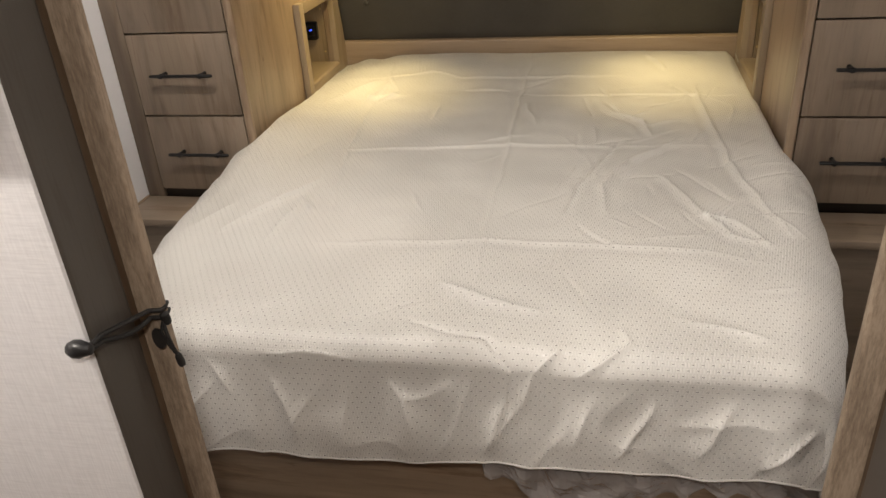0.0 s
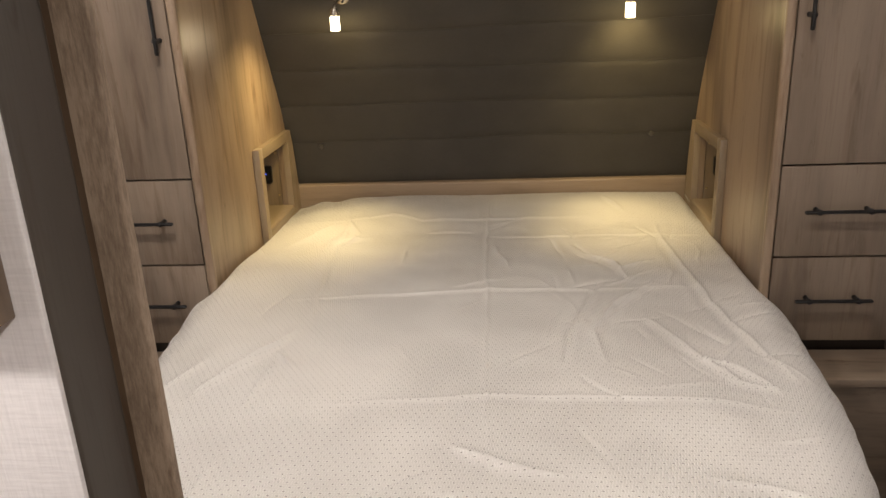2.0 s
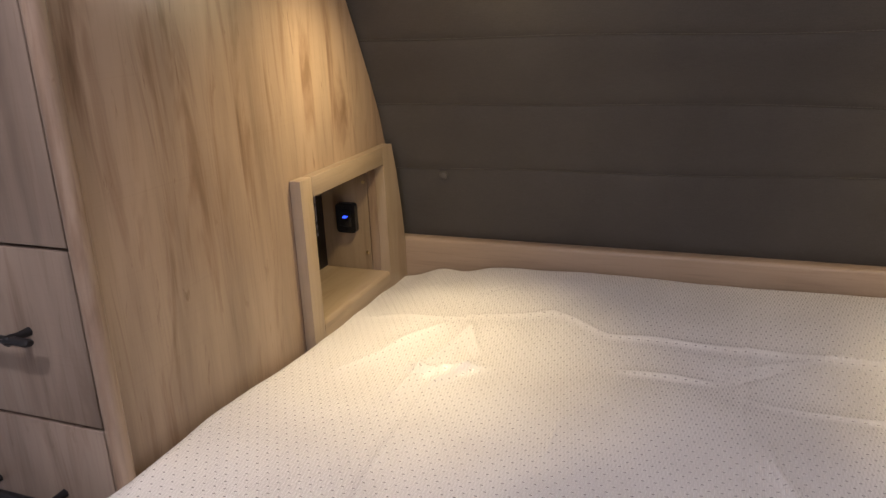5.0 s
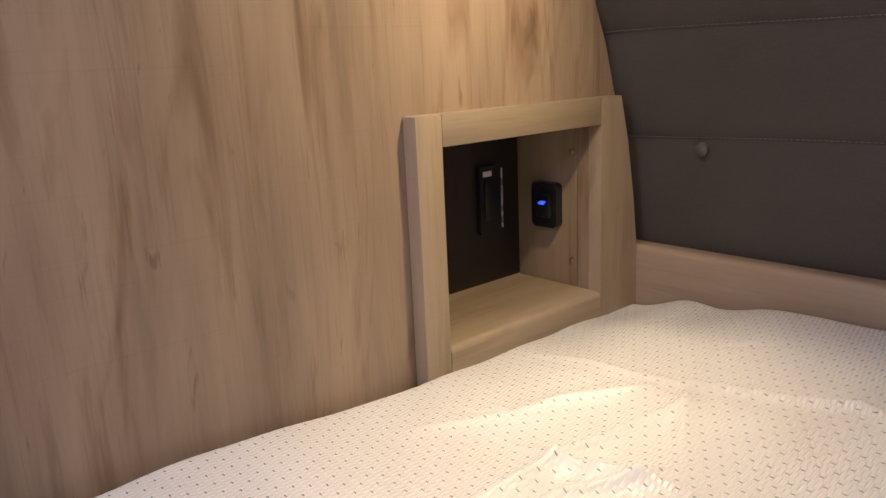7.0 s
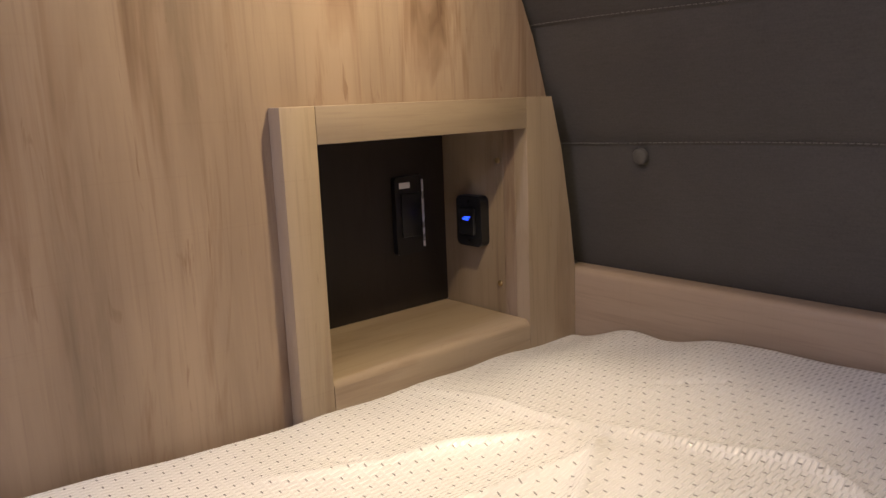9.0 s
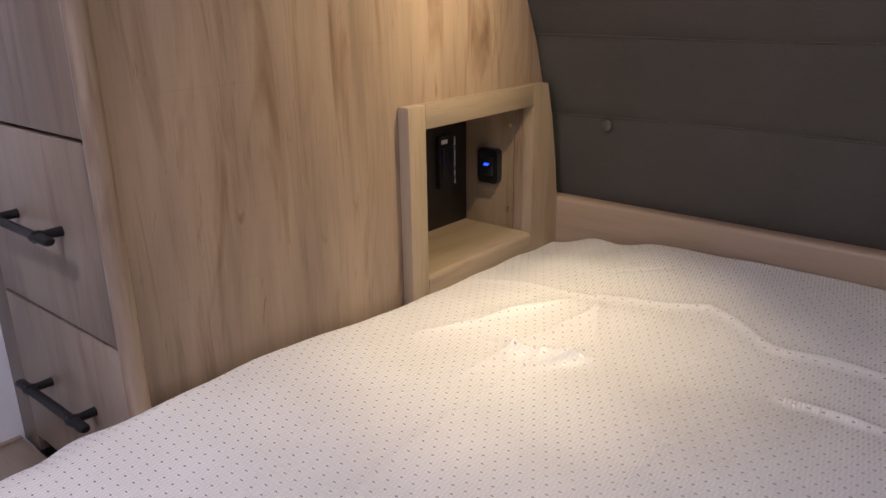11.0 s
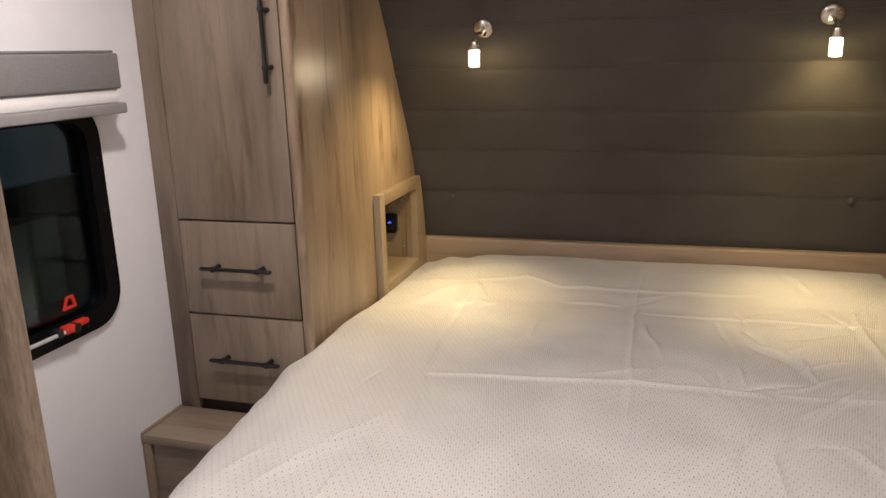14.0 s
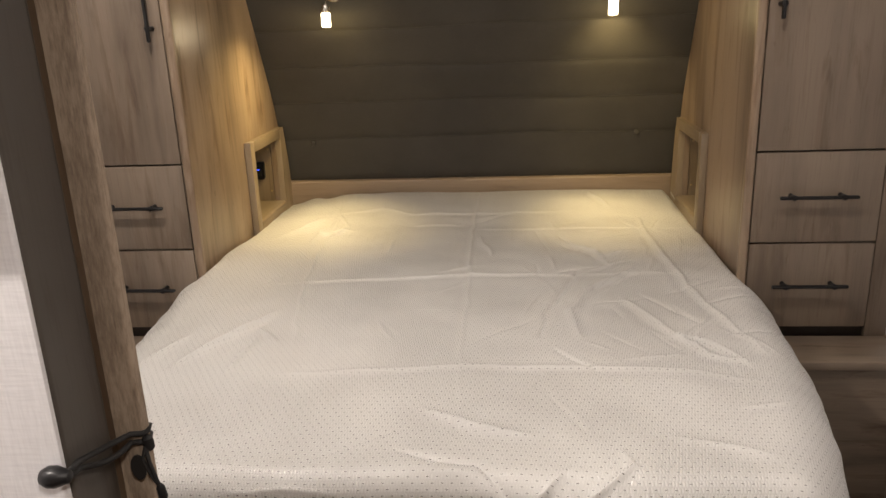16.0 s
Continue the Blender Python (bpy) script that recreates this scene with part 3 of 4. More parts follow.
    part("upright", bms(box(f(fx0), f(fx1), 2.546 + e, ny0, 0.60, 1.017, 0.0014)), FRAME_V, fr)
    slant = [(sloped(z) - 0.020 + e, z) for z in (0.60, 0.73, 0.86, 0.95, 1.017)]
    part("upright", bms(slab([(ny1, 1.017), (ny1, 0.60)] + slant, "x", f(fx0), f(fx1))), FRAME_V, fr, smooth=False)
    # back board, coloured dark to stand for the shade inside
    part("niche_back", bms(box(f(-1.213), f(-1.228), ny0 - 0.01, 2.905 + e, nz0 + 0.0005, nz1 + 0.02)), SHADED_NICHE, t, "niche back board with the niche's shade in its colour")
    part("niche_side", bms(box(f(px - 0.0225), f(-1.213), 2.892 + e, 2.905 + e, nz0 - 0.004, nz1 + 0.01)), FRAME_V, t)
    part("niche_side", bms(box(f(px - 0.0225), f(-1.213), ny0 - 0.012, ny0, nz0 - 0.004, nz1 + 0.01)), FRAME_V, t)
    part("niche_top", bms(box(f(px - 0.0225), f(-1.225), ny0 - 0.012, 2.905 + e, nz1 + 0.004, nz1 + 0.018)), FRAME_Y, t)
    for zz in (0.937, 0.771):
        part("screw", bms(turned((f(-1.104), 2.892 + e, zz), (0, -1, 0), [(0, 0.0042), (0.0015, 0.0040), (0.0028, 0.002)], 12)), BRASS, t, "small brass screw")
    # charging socket on the niche's side and power outlet on its back
    usb = thing("usb_socket", (f(-1.147), 2.880 + e, 0.855), "small black charging socket with a blue light", "socket")
    part("plate", bms(slab(rounded(f(-1.147) - 0.0245, f(-1.147) + 0.0245, 0.820, 0.889, 0.009), "y", 2.8915 + e, 2.877 + e)), BLACK_PLASTIC, usb)
    part("port_block", bms(box(f(-1.147) - 0.015, f(-1.147) + 0.015, 2.877 + e, 2.871 + e, 0.836, 0.874, 0.003)), BLACK_PLASTIC, usb)
    for zz in (0.828, 0.881):
        part("screw", bms(turned((f(-1.147), 2.877 + e, zz), (0, -1, 0), [(0, 0.0025), (0.001, 0.002)], 8)), BLACK_METAL, usb)
    ux = f(-1.147)
    part("led", bms(box(ux - 0.005, ux + 0.006, 2.8708 + e, 2.8702 + e, 0.8568, 0.8592), box(ux - 0.002, ux + 0.009, 2.8708 + e, 2.8702 + e, 0.8600, 0.8618)), BLUE_LED, usb, "glowing blue light")
    outl = thing("power_outlet", (f(-1.212), 2.828 + e, 0.865), "black power outlet on the niche's back", "outlet")
    part("plate", bms(slab(rounded(2.797 + e, 2.846 + e, 0.811, 0.918, 0.005), "x", f(-1.2125), f(-1.204))), BLACK_PLASTIC, outl)
    part("face", bms(box(f(-1.204), f(-1.2015), 2.806 + e, 2.838 + e, 0.835, 0.895, 0.001)), BLACK_PLASTIC, outl)
    part("label", bms(box(f(-1.204), f(-1.2032), 2.804 + e, 2.822 + e, 0.902, 0.910)), WHITE_PLASTIC, outl, "small white printed label")
    part("trim", bms(box(f(-1.2035), f(-1.2025), 2.842 + e, 2.845 + e, 0.818, 0.912)), SILVER, outl)
    return t


wardrobe("west")
wardrobe("east")


def bedside_box(side):
    f = (lambda x: x) if side == "west" else (lambda x: 2 * C - x)
    t = thing("bedside_box", (f(-1.27), 1.98, 0), "low oak-laminate box in front of the wardrobe", "storage box", "boxes in front of the wardrobes")
    part("lid", bms(box(f(-1.0), f(-1.4765), 1.888, 2.0615, 0.487, 0.511, 0.003)), SHADED_BOX, t, "oak-laminate lid")
    part("lid_strip", bms(box(f(-1.468), f(-1.4765), 1.892, 2.060, 0.5112, 0.514)), WOOD_Y, t)
    part("front", bms(box(f(-1.0), f(-1.4765), 1.900, 1.918, 0.0, 0.4868)), SHADED_BOX, t, "front board")
    part("upright", bms(box(f(-1.452), f(-1.4765), 1.891, 1.8998, 0.0, 0.4868, 0.001)), WOOD_V, t)


bedside_box("west")
bedside_box("east")

# ---- bed ----
bed = thing("bed", (C, 2.0, 0), "oak-laminate bed base under the mattress", "bed")
part("front_board", bms(box(C - 0.66, C + 0.66, 1.135, 1.153, 0.02, 0.425, 0.002)), WOOD_X, bed)
for s in (-1, 1):
    part("side_board", bms(box(C + s * 0.66, C + s * 0.642, 1.1535, 2.06, 0.02, 0.425)), WOOD_Y, bed)
part("platform", bms(box(C - 0.70, C + 0.70, 1.128, 2.97, 0.4255, 0.445)), WOOD_X, bed, "plywood platform")
soft = bms(box(C - 0.74, C + 0.74, 1.16, 2.965, 0.4455, 0.640, 0.04, 4))
for corner in soft.verts:
    if corner.co.y < 1.5:                      # narrower towards the foot
        corner.co.x = C + (corner.co.x - C) * 0.84
solid("mattress", soft, MATTRESS, "grey mattress under the bedspread", "mattress")

WAVES = np.random.default_rng(7).uniform(-1, 1, (12, 4))


def lumps(x, y, size, seed=0):
    """Smooth random swell in -1..1 over a surface."""
    out = np.zeros_like(x)
    for i, (a, b, c, d) in enumerate(np.roll(WAVES, seed, 0)[:7]):
        k = 2 * math.pi / size * (0.6 + 0.9 * abs(d))
        ang = math.pi * (a + 0.37 * seed)
        out += np.sin(k * (math.cos(ang) * x + math.sin(ang) * y) + 9 * b + 3.1 * c + seed)
    return out / 3.5


# creases: way over the cloth (x, y; below y = 1.06 the cloth hangs), height, half width
FOLDS = [      # long soft folds left by the packing
    ([(-0.66, 1.43), (-0.46, 1.452), (-0.26, 1.475), (-0.04, 1.472), (0.20, 1.468), (0.34, 1.43)], 0.0054, 0.012),
    ([(-0.84, 1.99), (-0.63, 2.03), (-0.40, 2.05), (-0.27, 2.067), (0.02, 2.06), (0.32, 2.10)], 0.0050, 0.012),
    ([(-0.30, 2.55), (-0.11, 2.532), (0.13, 2.556), (0.42, 2.55)], 0.0045, 0.010),
    ([(-1.03, 2.69), (-0.87, 2.704), (-0.77, 2.732), (-0.64, 2.775), (-0.52, 2.712), (-0.27, 2.712), (0.05, 2.72)], 0.0043, 0.011),
    ([(-0.845, 2.96), (-0.79, 2.70), (-0.75, 2.03), (-0.662, 1.59)], 0.0037, 0.011),
    ([(-0.274, 2.96), (-0.29, 2.60), (-0.272, 2.01), (-0.27, 1.52), (-0.25, 1.25)], 0.0037, 0.011),
]
CREASES_WEST = [
    ([(-0.90, 1.48), (-0.83, 1.625), (-0.765, 1.79)], 0.012, 0.017), ([(-0.77, 1.437), (-0.759, 1.645)], 0.008, 0.013),
    ([(-0.765, 1.685), (-0.706, 1.594)], 0.008, 0.012), ([(-0.98, 1.50), (-0.93, 1.62)], 0.007, 0.016),
    ([(-0.49, 2.598), (-0.34, 2.594)], 0.006, 0.009), ([(-0.548, 2.42), (-0.544, 2.29)], 0.005, 0.012), ([(-0.26, 2.44), (-0.215, 2.25)], 0.006, 0.016),
]
CREASES_POOL = [
    ([(-0.825, 2.39), (-0.818, 2.52), (-0.79, 2.68)], 0.0096, 0.018), ([(-0.785, 2.44), (-0.73, 2.57)], 0.0088, 0.015),
    ([(-0.795, 2.70), (-0.738, 2.59)], 0.0080, 0.015), ([(-0.86, 2.50), (-0.70, 2.545)], 0.0080, 0.017), ([(-0.90, 2.58), (-0.83, 2.70)], 0.0056, 0.018),
    ([(-0.96, 2.44), (-0.90, 2.56), (-0.86, 2.68)], 0.0064, 0.027),
]
CREASES_EAST = [
    ([(-0.09, 1.63), (-0.072, 1.773), (-0.015, 1.95), (0.04, 2.12)], -0.011, 0.013), ([(0.0, 1.63), (-0.005, 1.778), (0.054, 1.946), (0.19, 2.11)], 0.012, 0.014),
    ([(0.135, 1.87), (0.177, 1.754), (0.216, 1.655), (0.27, 1.536), (0.346, 1.505)], 0.011, 0.013),
    ([(0.29, 2.64), (0.297, 2.33), (0.31, 2.107), (0.326, 1.888), (0.36, 1.71), (0.39, 1.57)], 0.010, 0.013),
    ([(0.203, 1.637), (0.282, 1.61), (0.342, 1.498)], 0.010, 0.012), ([(0.0, 2.45), (0.045, 2.36)], -0.009, 0.012),
    ([(0.03, 2.36), (0.10, 2.27), (0.13, 2.15)], 0.010, 0.013), ([(0.22, 2.30), (0.10, 2.21)], 0.008, 0.012), ([(0.142, 2.92), (0.20, 2.77)], 0.008, 0.011),
]
CREASES_FOOT = [
    ([(-0.64, 1.062), (-0.45, 1.062)], 0.0090, 0.012), ([(-0.63, 1.03), (-0.585, 0.95), (-0.565, 0.85)], 0.0128, 0.030),
    ([(-0.364, 1.16), (-0.207, 1.12), (-0.16, 1.04), (-0.165, 0.95)], -0.0090, 0.015), ([(-0.13, 0.97), (-0.116, 1.05), (-0.066, 1.117)], 0.0090, 0.014),
    ([(-0.17, 0.98), (-0.20, 0.85)], 0.0097, 0.030), ([(0.09, 1.00), (0.06, 0.92), (0.03, 0.84)], 0.0112, 0.018), ([(-0.01, 1.00), (-0.05, 0.87)], 0.0097, 0.032),
    ([(0.27, 0.84), (0.36, 0.95)], 0.0120, 0.020), ([(0.22, 1.00), (0.17, 0.87)], 0.0112, 0.034), ([(-0.38, 1.01), (-0.33, 0.87)], 0.0075, 0.036),
]
CREASES_NEAR = [
    ([(0.037, 1.175), (0.048, 1.128), (-0.043, 1.045)], 0.010, 0.012), ([(-0.326, 1.30), (-0.225, 1.243), (-0.114, 1.223)], 0.010, 0.018),
    ([(-0.75, 1.04), (-0.70, 0.96)], 0.010, 0.014), ([(0.12, 1.22), (0.30, 1.16)], 0.006, 0.022),
]


def crease(x, y, way, amp, w):
    """A sharp ridge with a shallow trough along one side of a way."""
    near, side, along, done = np.full_like(x, 9.0), np.zeros_like(x), np.zeros_like(x), 0.0
    total = sum(math.dist(a, b) for a, b in zip(way, way[1:]))
    for (x0, y0), (x1, y1) in zip(way, way[1:]):
        dx, dy, size = x1 - x0, y1 - y0, math.dist((x0, y0), (x1, y1))
        a = np.clip(((x - x0) * dx + (y - y0) * dy) / size ** 2, 0, 1)
        d = np.hypot(x - x0 - a * dx, y - y0 - a * dy)
        hit = d < near
        near = np.where(hit, d, near)
        side = np.where(hit, np.sign((x - x0) * dy - (y - y0) * dx), side)
        along = np.where(hit, (done + a * size) / total, along)
        done += size
    fade = np.sin(np.clip((along + 0.04) / 1.08, 0, 1) * math.pi) ** 0.6
    e = near * side
    return amp * fade * (0.95 * np.exp(-near / (0.4 * w)) + 0.15 * np.exp(-(e / w) ** 2) - 0.3 * np.exp(-((e - 1.5 * w) / (1.2 * w)) ** 2))


def smooth(a, lo, hi):
    k = np.clip((a - lo) / (hi - lo), 0, 1)
    return k * k * (3 - 2 * k)


def roll_over(arc, flat, r):
    """How far out and how far down a cloth lies at an arc length over an edge."""
    k = np.clip((arc - flat) / r, 0, math.pi / 2)
    rest = np.maximum(arc - flat - r * math.pi / 2, 0)
    return np.minimum(arc, flat) + r * np.sin(k), r * (1 - np.cos(k)) + rest


def bedspread():
    s = np.linspace(-1.00, 1.00, 560)
    t = np.linspace(-0.275, 1.90, 600)         # along the bed from the foot's edge
    S, T = np.meshgrid(s, t)
    foot, r_foot = 1.072, 0.052
    arc_f = -T + r_foot
    out_f, drop_f = roll_over(np.maximum(arc_f, 0), 0.0, r_foot)
    Y = np.where(T < r_foot, foot + r_foot - out_f, foot + T)
    Y += 0.012 * lumps(S, T * 0.2, 0.55, 3) * (T < 0.3) * (1 - smooth(T, 0.05, 0.3))
    tight = smooth(Y, 1.98, 2.12)
    wide = np.interp(Y, [1.07, 1.15, 1.29, 1.46, 1.64, 1.95], [0.67, 0.708, 0.757, 0.79, 0.806, 0.828]) + 0.012 * (S < 0)
    wide = wide * (1 - tight) + 0.769 * tight + 0.006 * lumps(Y, Y * 0, 0.5, 2) * (1 - tight)
    rad = 0.115 - 0.088 * tight
    out_s, drop_s = roll_over(np.abs(S), wide - rad, rad)
    X = C + np.sign(S) * out_s
    drop = (drop_f ** 3 + drop_s ** 3) ** (1 / 3)
    side = (X - C) / 0.77
    edge_in = np.where(S < 0, smooth(-side, 0.80, 0.985), smooth(side, 0.93, 0.998))
    top = 0.699 - 0.012 * (1 - smooth(Y, 1.1, 1.5)) + 0.036 * smooth(Y, 2.55, 2.93) * (1 - 0.95 * edge_in)
    top += 0.022 * smooth(-side, 0.45, 1.0) * np.exp(-((Y - 2.2) / 0.24) ** 2) - 0.006 * smooth(side, 0.3, 1.0)
    top += smooth(Y, 2.80, 2.94) * (-0.011 * np.exp(-((X + 1.03) / 0.06) ** 2) - 0.003 * np.exp(-((X + 0.985) / 0.035) ** 2) - 0.020 * np.exp(-((X + 0.905) / 0.055) ** 2))
    Z = top - drop
    on_top = 1 - smooth(drop, 0.01, 0.12)
    gx, gy = C + S, foot + T                 # place on the flat cloth
    px, py = gx + 0.0045 * lumps(gx, gy, 0.16, 1), gy + 0.0045 * lumps(gx, gy, 0.19, 4)
    h = 0.0017 * lumps(X, Y, 0.40, 5) + 0.0008 * lumps(X, Y, 0.13, 6)
    ridged = 1 - np.abs(lumps(px * 1.4, py, 0.34, 8))
    h += 0.0006 * np.clip(ridged, 0, 1) ** 10
    rng = np.random.default_rng(11)
    small = []
    for _ in range(60):
        x0, y0 = (rng.uniform(-0.15, 0.45), rng.uniform(1.35, 2.6)) if rng.random() < 0.62 else (rng.uniform(-1.0, 0.4), rng.uniform(1.1, 2.85))
        ang, size = rng.uniform(0.2, 2.4), rng.uniform(0.06, 0.22)
        small.append((x0, y0, x0 + size * math.cos(ang), y0 + size * math.sin(ang), rng.choice((-1.0, -0.8, 0.8)) * rng.uniform(0.0025, 0.0055), rng.uniform(0.007, 0.012)))
    for x0, y0, x1, y1, amp, w in small:
        h += crease(px, py, [(x0, y0), (x1, y1)], amp, w)
    for way, amp, w in FOLDS + CREASES_WEST + CREASES_POOL + CREASES_EAST + CREASES_FOOT + CREASES_NEAR:
        h += crease(px, py, way, amp, w)
    Z += h * on_top
    # hanging folds at the foot and the sides
    hang = smooth(drop_f, 0.03, 0.16)
    drape = h + 0.006 * lumps(S, T * 0.35, 0.26, 3) + 0.003 * lumps(S + 0.12 * T, T * 0.5, 0.13, 6)
    drape += 0.0040 * np.clip(1 - np.abs(lumps(S - 0.35 * T, T * 0.7, 0.22, 8)), 0, 1) ** 3
    low = np.clip(drop_f / 0.30, 0, 1)
    Y -= hang * drape + 0.042 * smooth(drop_f, 0.02, 0.26)
    Z += low * (0.054 + 0.048 * smooth(S, -0.5, 0.6)) + hang * 0.004 * lumps(S, T * 0, 0.6, 5)
    hang_s = smooth(drop_s, 0.05, 0.2) * (1 - tight) * (1 - smooth(drop_f, 0.0, 0.08))
    X += np.sign(S) * hang_s * 0.012 * lumps(Y, S * 0, 0.22, 4)
    edge = smooth(np.abs(S), 0.70, 0.84) * (1 - tight) * (1 - smooth(drop_f, 0.0, 0.08))
    Z += edge * 0.005 * lumps(Y, S, 0.12, 7)
    # uneven back edge along the rail
    Z += 0.0035 * lumps(X, Y * 0, 0.45, 2) * smooth(Y, 2.75, 2.93)
    Y = np.minimum(Y, 2.974)
    nt_, ns_ = S.shape
    verts = np.stack([X, Y, Z], -1).reshape(-1, 3)
    i = np.arange(nt_ * ns_).reshape(nt_, ns_)
    faces = np.stack([i[:-1, :-1], i[:-1, 1:], i[1:, 1:], i[1:, :-1]], -1).reshape(-1, 4)
    me = bpy.data.meshes.new("bedspread")
    me.from_pydata(verts.tolist(), [], faces.tolist())
    uv = me.uv_layers.new(name="UVMap")
    flat = np.stack([S, T], -1).reshape(-1, 2)
    corner = np.empty(len(me.loops), dtype=np.int32)
    me.loops.foreach_get("vertex_index", corner)
    uv.data.foreach_set("uv", flat[corner].astype(np.float32).ravel())
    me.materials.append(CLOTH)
    me.shade_smooth()
    ob = tagged(new("bedspread", me), "rumpled white bedspread with rows of grey dashes, spread over the bed", "bedspread")
    thick = ob.modifiers.new("thickness", "SOLIDIFY")
    thick.thickness, thick.offset = 0.005, -1
    rim = [(float(x), float(y), float(z)) for x, y, z in zip(X[0, ::4], Y[0, ::4], Z[0, ::4])]
    part("hem", bms(tube(rim, 0.0021, 6)), CLOTH, ob, "stitched hem")
    lip = [(0.462 + 0.012 * k, 2.955 - 0.26 * k, 0.722 - 0.036 * k + 0.004 * math.sin(7 * k)) for k in np.linspace(0, 1, 16)]
    part("turned_edge", bms(tube(lip, [0.004 + 0.004 * math.sin(math.pi * k) for k in np.linspace(0, 1, 16)], 8)), CLOTH, ob, "turned-up edge at the niche")
    return ob


bedspread()


def plastic_film():
    """Crumpled clear wrapping that hangs out under the bedspread's foot."""
    n, k = 90, 22
    u, v = np.meshgrid(np.linspace(0, 1, n), np.linspace(0, 1, k))
    x = -0.50 + 0.96 * u
    depth = 0.05 + 0.10 * np.exp(-((u - 0.47) / 0.15) ** 2) + 0.055 * u
    z = 0.520 - depth * v * (0.5 + 0.5 * (u > 0.3)) + 0.004 * lumps(x, v * 0.3, 0.08, 2)
    y = 1.066 - 0.012 * v + 0.012 * lumps(x, z, 0.07, 4) + 0.006 * np.abs(lumps(x, z, 0.03, 5))
    me = bpy.data.meshes.new("plastic_film")
    i = np.arange(n * k).reshape(k, n)
    me.from_pydata(np.stack([x, y, z], -1).reshape(-1, 3).tolist(), [], np.stack([i[:-1, :-1], i[:-1, 1:], i[1:, 1:], i[1:, :-1]], -1).reshape(-1, 4).tolist())
    me.materials.append(FILM)
    return tagged(new("plastic_film", me), "crumpled clear plastic wrapping hanging from under the bedspread", "plastic wrap")


plastic_film()

# ---- headboard ----
head = thing("headboard", (C, 2.98, 0.79), "charcoal vinyl headboard with sewn horizontal channels", "headboard")
SEAMS = [0.7865, 0.957, 1.100, 1.239, 1.377, 1.505, 1.635, 1.760, 1.880, CEIL - 0.002]
for k in range(len(SEAMS) - 1):
    nx, nz = 60, 13
    xs = np.linspace(C - 0.80, C + 0.80, nx)
    bm = bmesh.new()
    rows = []
    for j in range(nz):
        q = j / (nz - 1)
        row = []
        for x in xs:
            sag = 0.004 * math.sin(3.1 * x + 1.7 * k) + 0.0025 * math.sin(9 * x + k * 2.3)
            z = SEAMS[k] + (SEAMS[k + 1] - SEAMS[k]) * q + (sag if 0 < k else 0) * (1 - q) + (0.004 * math.sin(3.1 * x + 1.7 * (k + 1)) + 0.0025 * math.sin(9 * x + (k + 1) * 2.3)) * q * (k < len(SEAMS) - 2)
            puff = 0.0045 * (1 - abs(2 * q - 1) ** 6.0) + 0.0015 * math.sin(7 * x + 2 * k) * math.sin(math.pi * q)
            row.append(bm.verts.new((x, sloped(z) + 0.006 - puff, z)))
        rows.append(row)
    back = [[bm.verts.new((v.co.x, v.co.y + 0.03, v.co.z)) for v in r] for r in (rows[0], rows[-1])]
    for a, c in zip(rows, rows[1:]):
        for i in range(nx - 1):
            bm.faces.new((a[i], a[i + 1], c[i + 1], c[i]))
    for fr, bk in ((rows[0], back[0]), (rows[-1], back[1])):
        for i in range(nx - 1):
            bm.faces.new((fr[i], bk[i], bk[i + 1], fr[i + 1]))
    part("channel", bm, VINYL, head)
for k in range(1, len(SEAMS) - 1):
    stitches = []
    for i in range(226):
        x0 = C - 0.79 + 0.007 * i
        z0 = SEAMS[k] + 0.004 * math.sin(3.1 * x0 + 1.7 * k) + 0.0025 * math.sin(9 * x0 + k * 2.3) + 0.0035
        y0 = sloped(z0) + 0.0028
        stitches.append(tube([(x0, y0 + 0.0005, z0), (x0 + 0.0012, y0 - 0.0006, z0), (x0 + 0.0036, y0 - 0.0006, z0), (x0 + 0.0048, y0 + 0.0005, z0)], 0.0006, 4))
    part("stitching", bms(*stitches), THREAD, head, "row of pale stitches")
for x, z in ((-0.942, 0.941), (0.325, 0.958)):
    part("button", bms(turned((x, sloped(z) + 0.001, z), (0, -1, -0.2), [(0, 0.0105), (0.003, 0.0105), (0.0055, 0.009), (0.0068, 0.005), (0.007, 0.001)], 20)), BUTTON, head, "round dull grey button")
solid("head_rail", bms(box(C - 0.7765, C + 0.7765, 2.982, 3.03, 0.42, 0.786, 0.010, 4)), RAIL_X, "oak-laminate rail below the headboard", "rail", "structure")


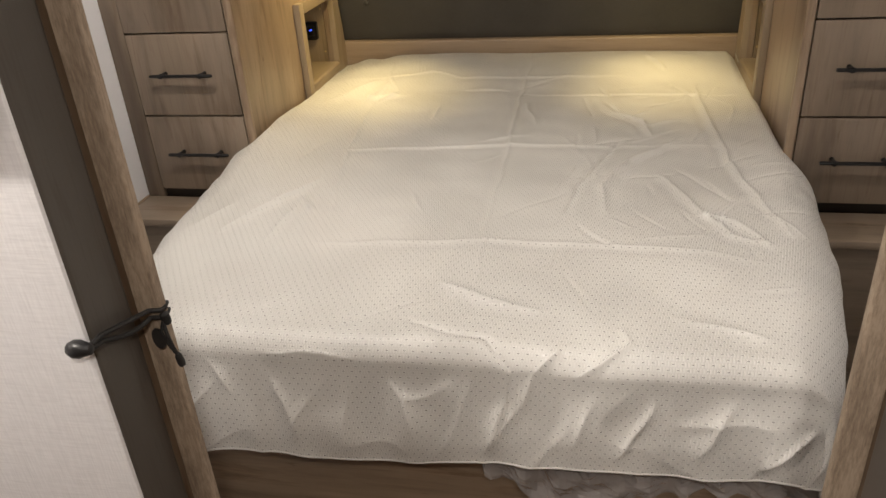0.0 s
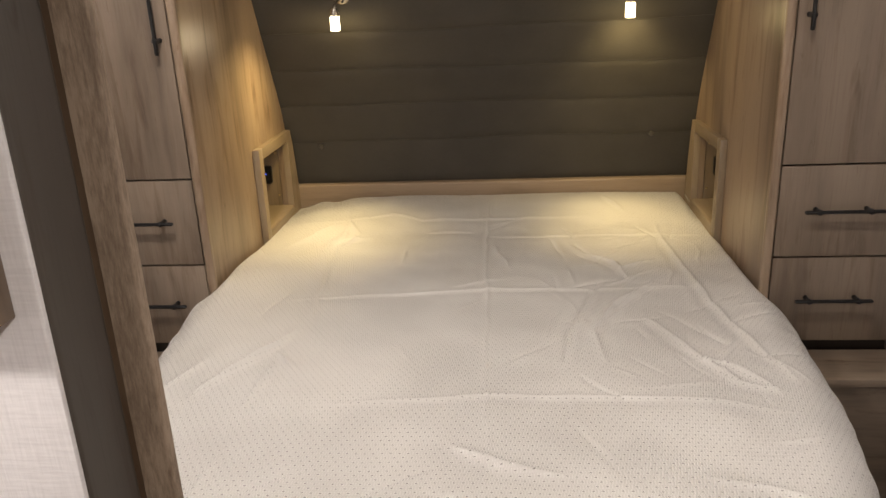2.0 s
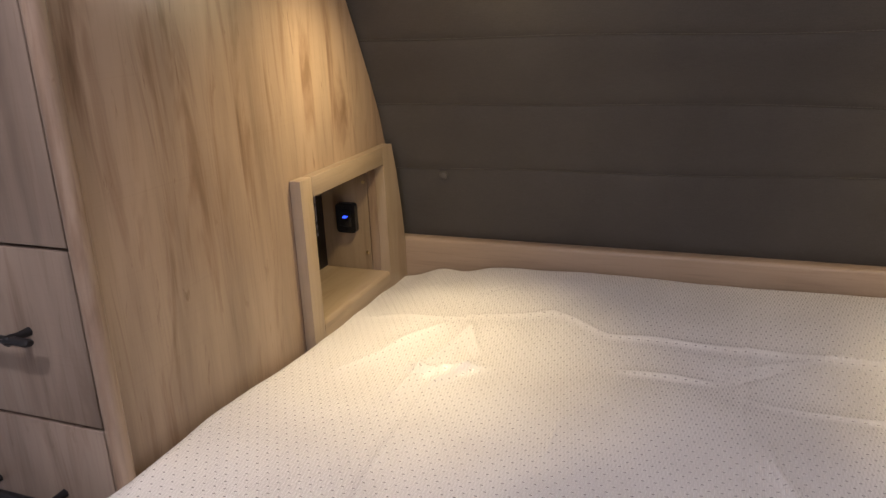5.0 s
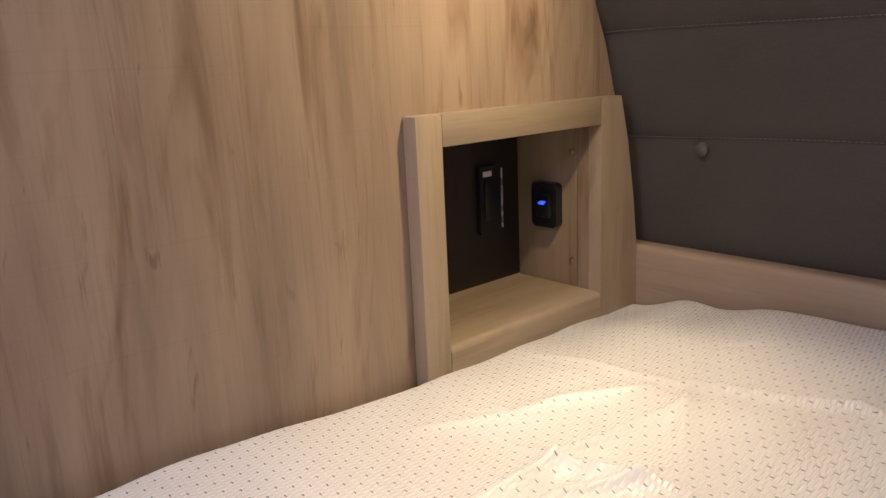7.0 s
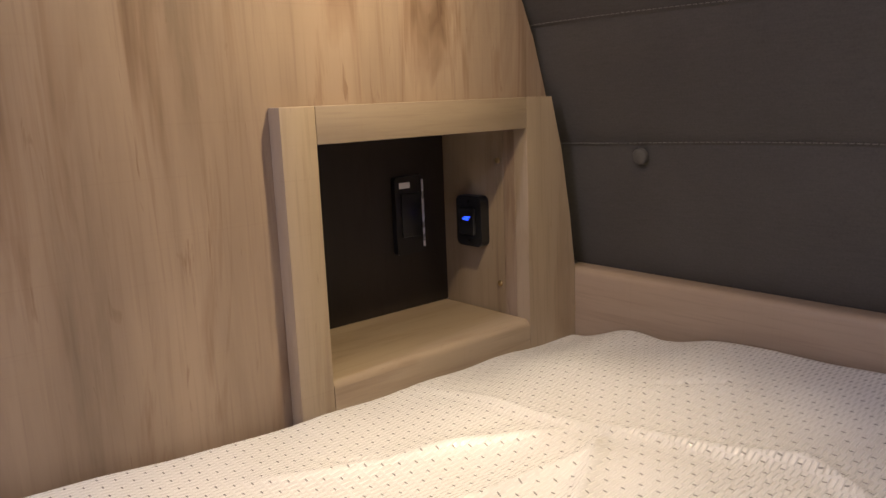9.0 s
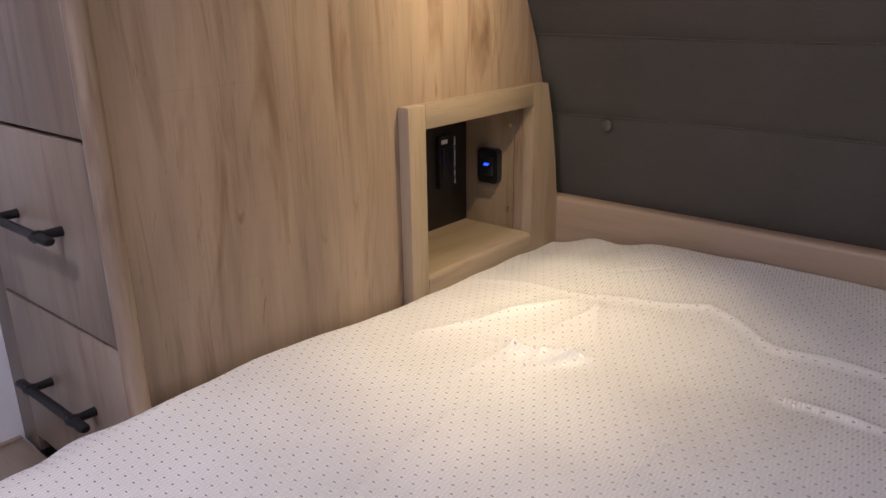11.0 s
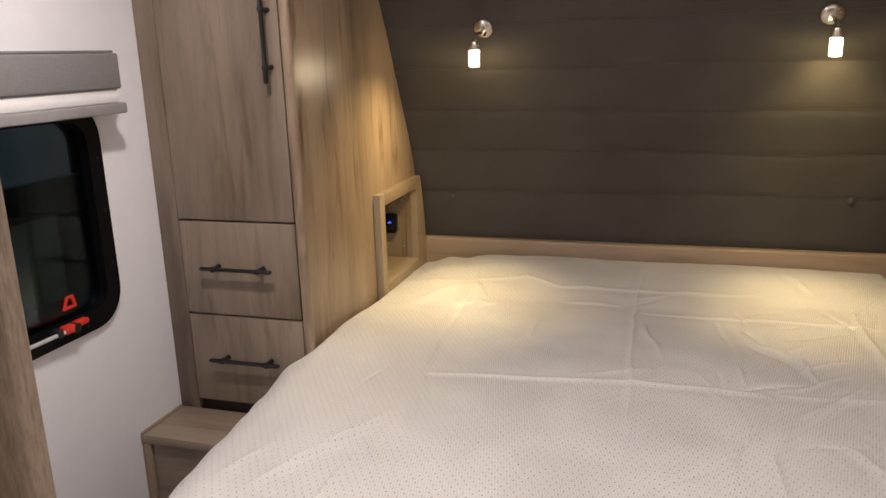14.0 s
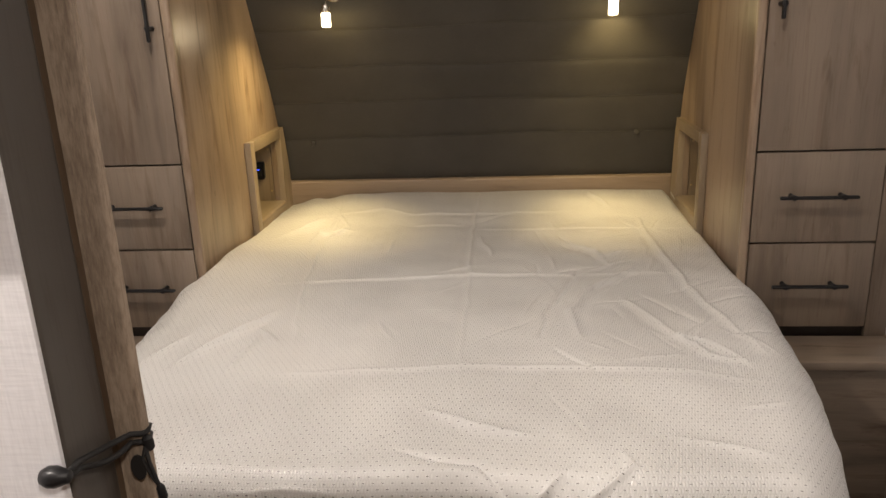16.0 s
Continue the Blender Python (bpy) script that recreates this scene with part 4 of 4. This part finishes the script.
# ---- reading lamps ----
def reading_lamp(tip, base):
    tx, ty, tz = tip
    t = thing("reading_lamp", base, "lit nickel reading lamp with a frosted glass shade on the headboard", "lamp", "reading lamps on the headboard")
    axis = Vector((0, -0.92, -0.40))
    b = Vector(base) - axis * 0.002
    part("base", bms(turned(b, axis, [(0, 0.031), (0.004, 0.031), (0.009, 0.028), (0.013, 0.020), (0.015, 0.008)])), NICKEL, t)
    part("switch", bms(turned(b + axis * 0.012 + Vector((0.006, 0, -0.012)), axis, [(0, 0.004), (0.007, 0.004), (0.008, 0.002)], 12)), BLACK_METAL, t)
    elbow = b + axis * 0.030
    part("arm", bms(tube([b + axis * 0.010, elbow, (elbow.x * 0.5 + tx * 0.5, ty + 0.014, tz + 0.095), (tx, ty, tz + 0.074)], 0.0048, 12)), NICKEL, t)
    part("socket", bms(turned((tx, ty, tz + 0.076), (0, 0, -1), [(0, 0.006), (0.004, 0.011), (0.012, 0.012), (0.013, 0.0145), (0.022, 0.0150), (0.028, 0.0145)])), NICKEL, t, "ribbed nickel socket")
    part("shade", bms(turned((tx, ty, tz + 0.048), (0, 0, -1), [(0, 0.013), (0.003, 0.0158), (0.044, 0.0158), (0.047, 0.0145), (0.048, 0.002)])), FROST, t, "glowing frosted glass shade")


reading_lamp(LAMP_L, (-0.763, sloped(1.497), 1.497))
reading_lamp(LAMP_R, (0.182, sloped(1.50), 1.500))


# ---- ceiling lights ----
def ceiling_light(x, y):
    t = thing("ceiling_light", (x, y, CEIL), "round white ceiling light", "ceiling light", "ceiling lights")
    part("rim", bms(turned((x, y, CEIL - 0.0005), (0, 0, -1), [(0, 0.10), (0.012, 0.10), (0.016, 0.095), (0.016, 0.082)])), WHITE_PLASTIC, t)
    part("diffuser", bms(turned((x, y, CEIL - 0.017), (0, 0, -1), [(0, 0.08), (0.006, 0.078), (0.010, 0.06), (0.011, 0.01)])), DIFFUSER, t, "lit round diffuser")


for lx, ly in (*BED_LIGHTS, *HALL_LIGHTS):
    ceiling_light(lx, ly)

# ---- hall: wooden wall panel and the door strap ----
solid("wall_cabinet", bms(box(-1.05, -0.637, 0.620, 0.6475, 1.252, 1.80, 0.002)), WOOD_V, "pale wooden panel on the white wall", "wall panel")

strap = thing("door_strap", (-0.61, 0.70, 0.98), "black elastic cord strap looped round the door jamb", "strap")
part("toggle", bms(turned((-0.629, 0.632, 0.986), (1, 0.06, 0), [(0, 0.002), (0.003, 0.008), (0.010, 0.0115), (0.018, 0.0115), (0.025, 0.009), (0.032, 0.0065), (0.034, 0.003)], 18)), BLACK_PLASTIC, strap, "shiny black toggle ball")


def bow(a, b, lift, n=9):
    a, b, lift = Vector(a), Vector(b), Vector(lift)
    return [a.lerp(b, i / (n - 1)) + lift * math.sin(math.pi * i / (n - 1)) for i in range(n)]


for dz, sag in ((0.006, 0.002), (-0.005, -0.006)):
    pts = [(-0.603, 0.638, 0.984 + dz * 0.4), (-0.602, 0.650, 0.983 + dz * 0.6)] + bow((-0.604, 0.662, 0.981 + dz * 0.7), (-0.594, 0.748, 0.960 + dz), (0.003, 0, sag)) + [(-0.583, 0.755, 0.957 + dz), (-0.5805, 0.764, 0.956 + dz), (-0.583, 0.776, 0.956 + dz), (-0.640, 0.778, 0.956 + dz)]
    part("cord", bms(tube(pts, 0.0034, 10)), CORD, strap)
part("knot", bms(turned((-0.5785, 0.756, 0.960), (0, 0.15, -1), [(0, 0.002), (0.003, 0.0062), (0.009, 0.0066), (0.018, 0.0062), (0.022, 0.002)], 14)), CORD, strap)
part("loose_end", bms(tube([(-0.580, 0.752, 0.944), (-0.576, 0.748, 0.930), (-0.571, 0.746, 0.912), (-0.567, 0.746, 0.897)], 0.0026, 8), tube([(-0.580, 0.752, 0.948), (-0.583, 0.747, 0.934), (-0.575, 0.745, 0.914), (-0.567, 0.746, 0.897)], 0.0022, 8)), CORD, strap)
part("cord_end", bms(turned((-0.567, 0.746, 0.901), (0.15, 0, -1), [(0, 0.003), (0.004, 0.0052), (0.016, 0.0056), (0.020, 0.004)], 12)), BLACK_PLASTIC, strap)
tag_ring = [(-0.590 + 0.0095 * math.cos(radians(a)), 0.922 + 0.0165 * math.sin(radians(a))) for a in range(0, 360, 18)]
part("tag", bms(slab(tag_ring, "y", 0.747, 0.7495)), LEATHER, strap, "small black oval tag")

# ---- outside ----
solid("ground", bms(box(-400, 400, -400, 400, -1.25, -1.2)), GRASS, "dark grassy ground at dusk", "ground", "structure")
solid("road", bms(box(-400, -11.0, -400, 400, -1.199, -1.19)), ROAD, "pale gravel road at dusk", "road", "structure")
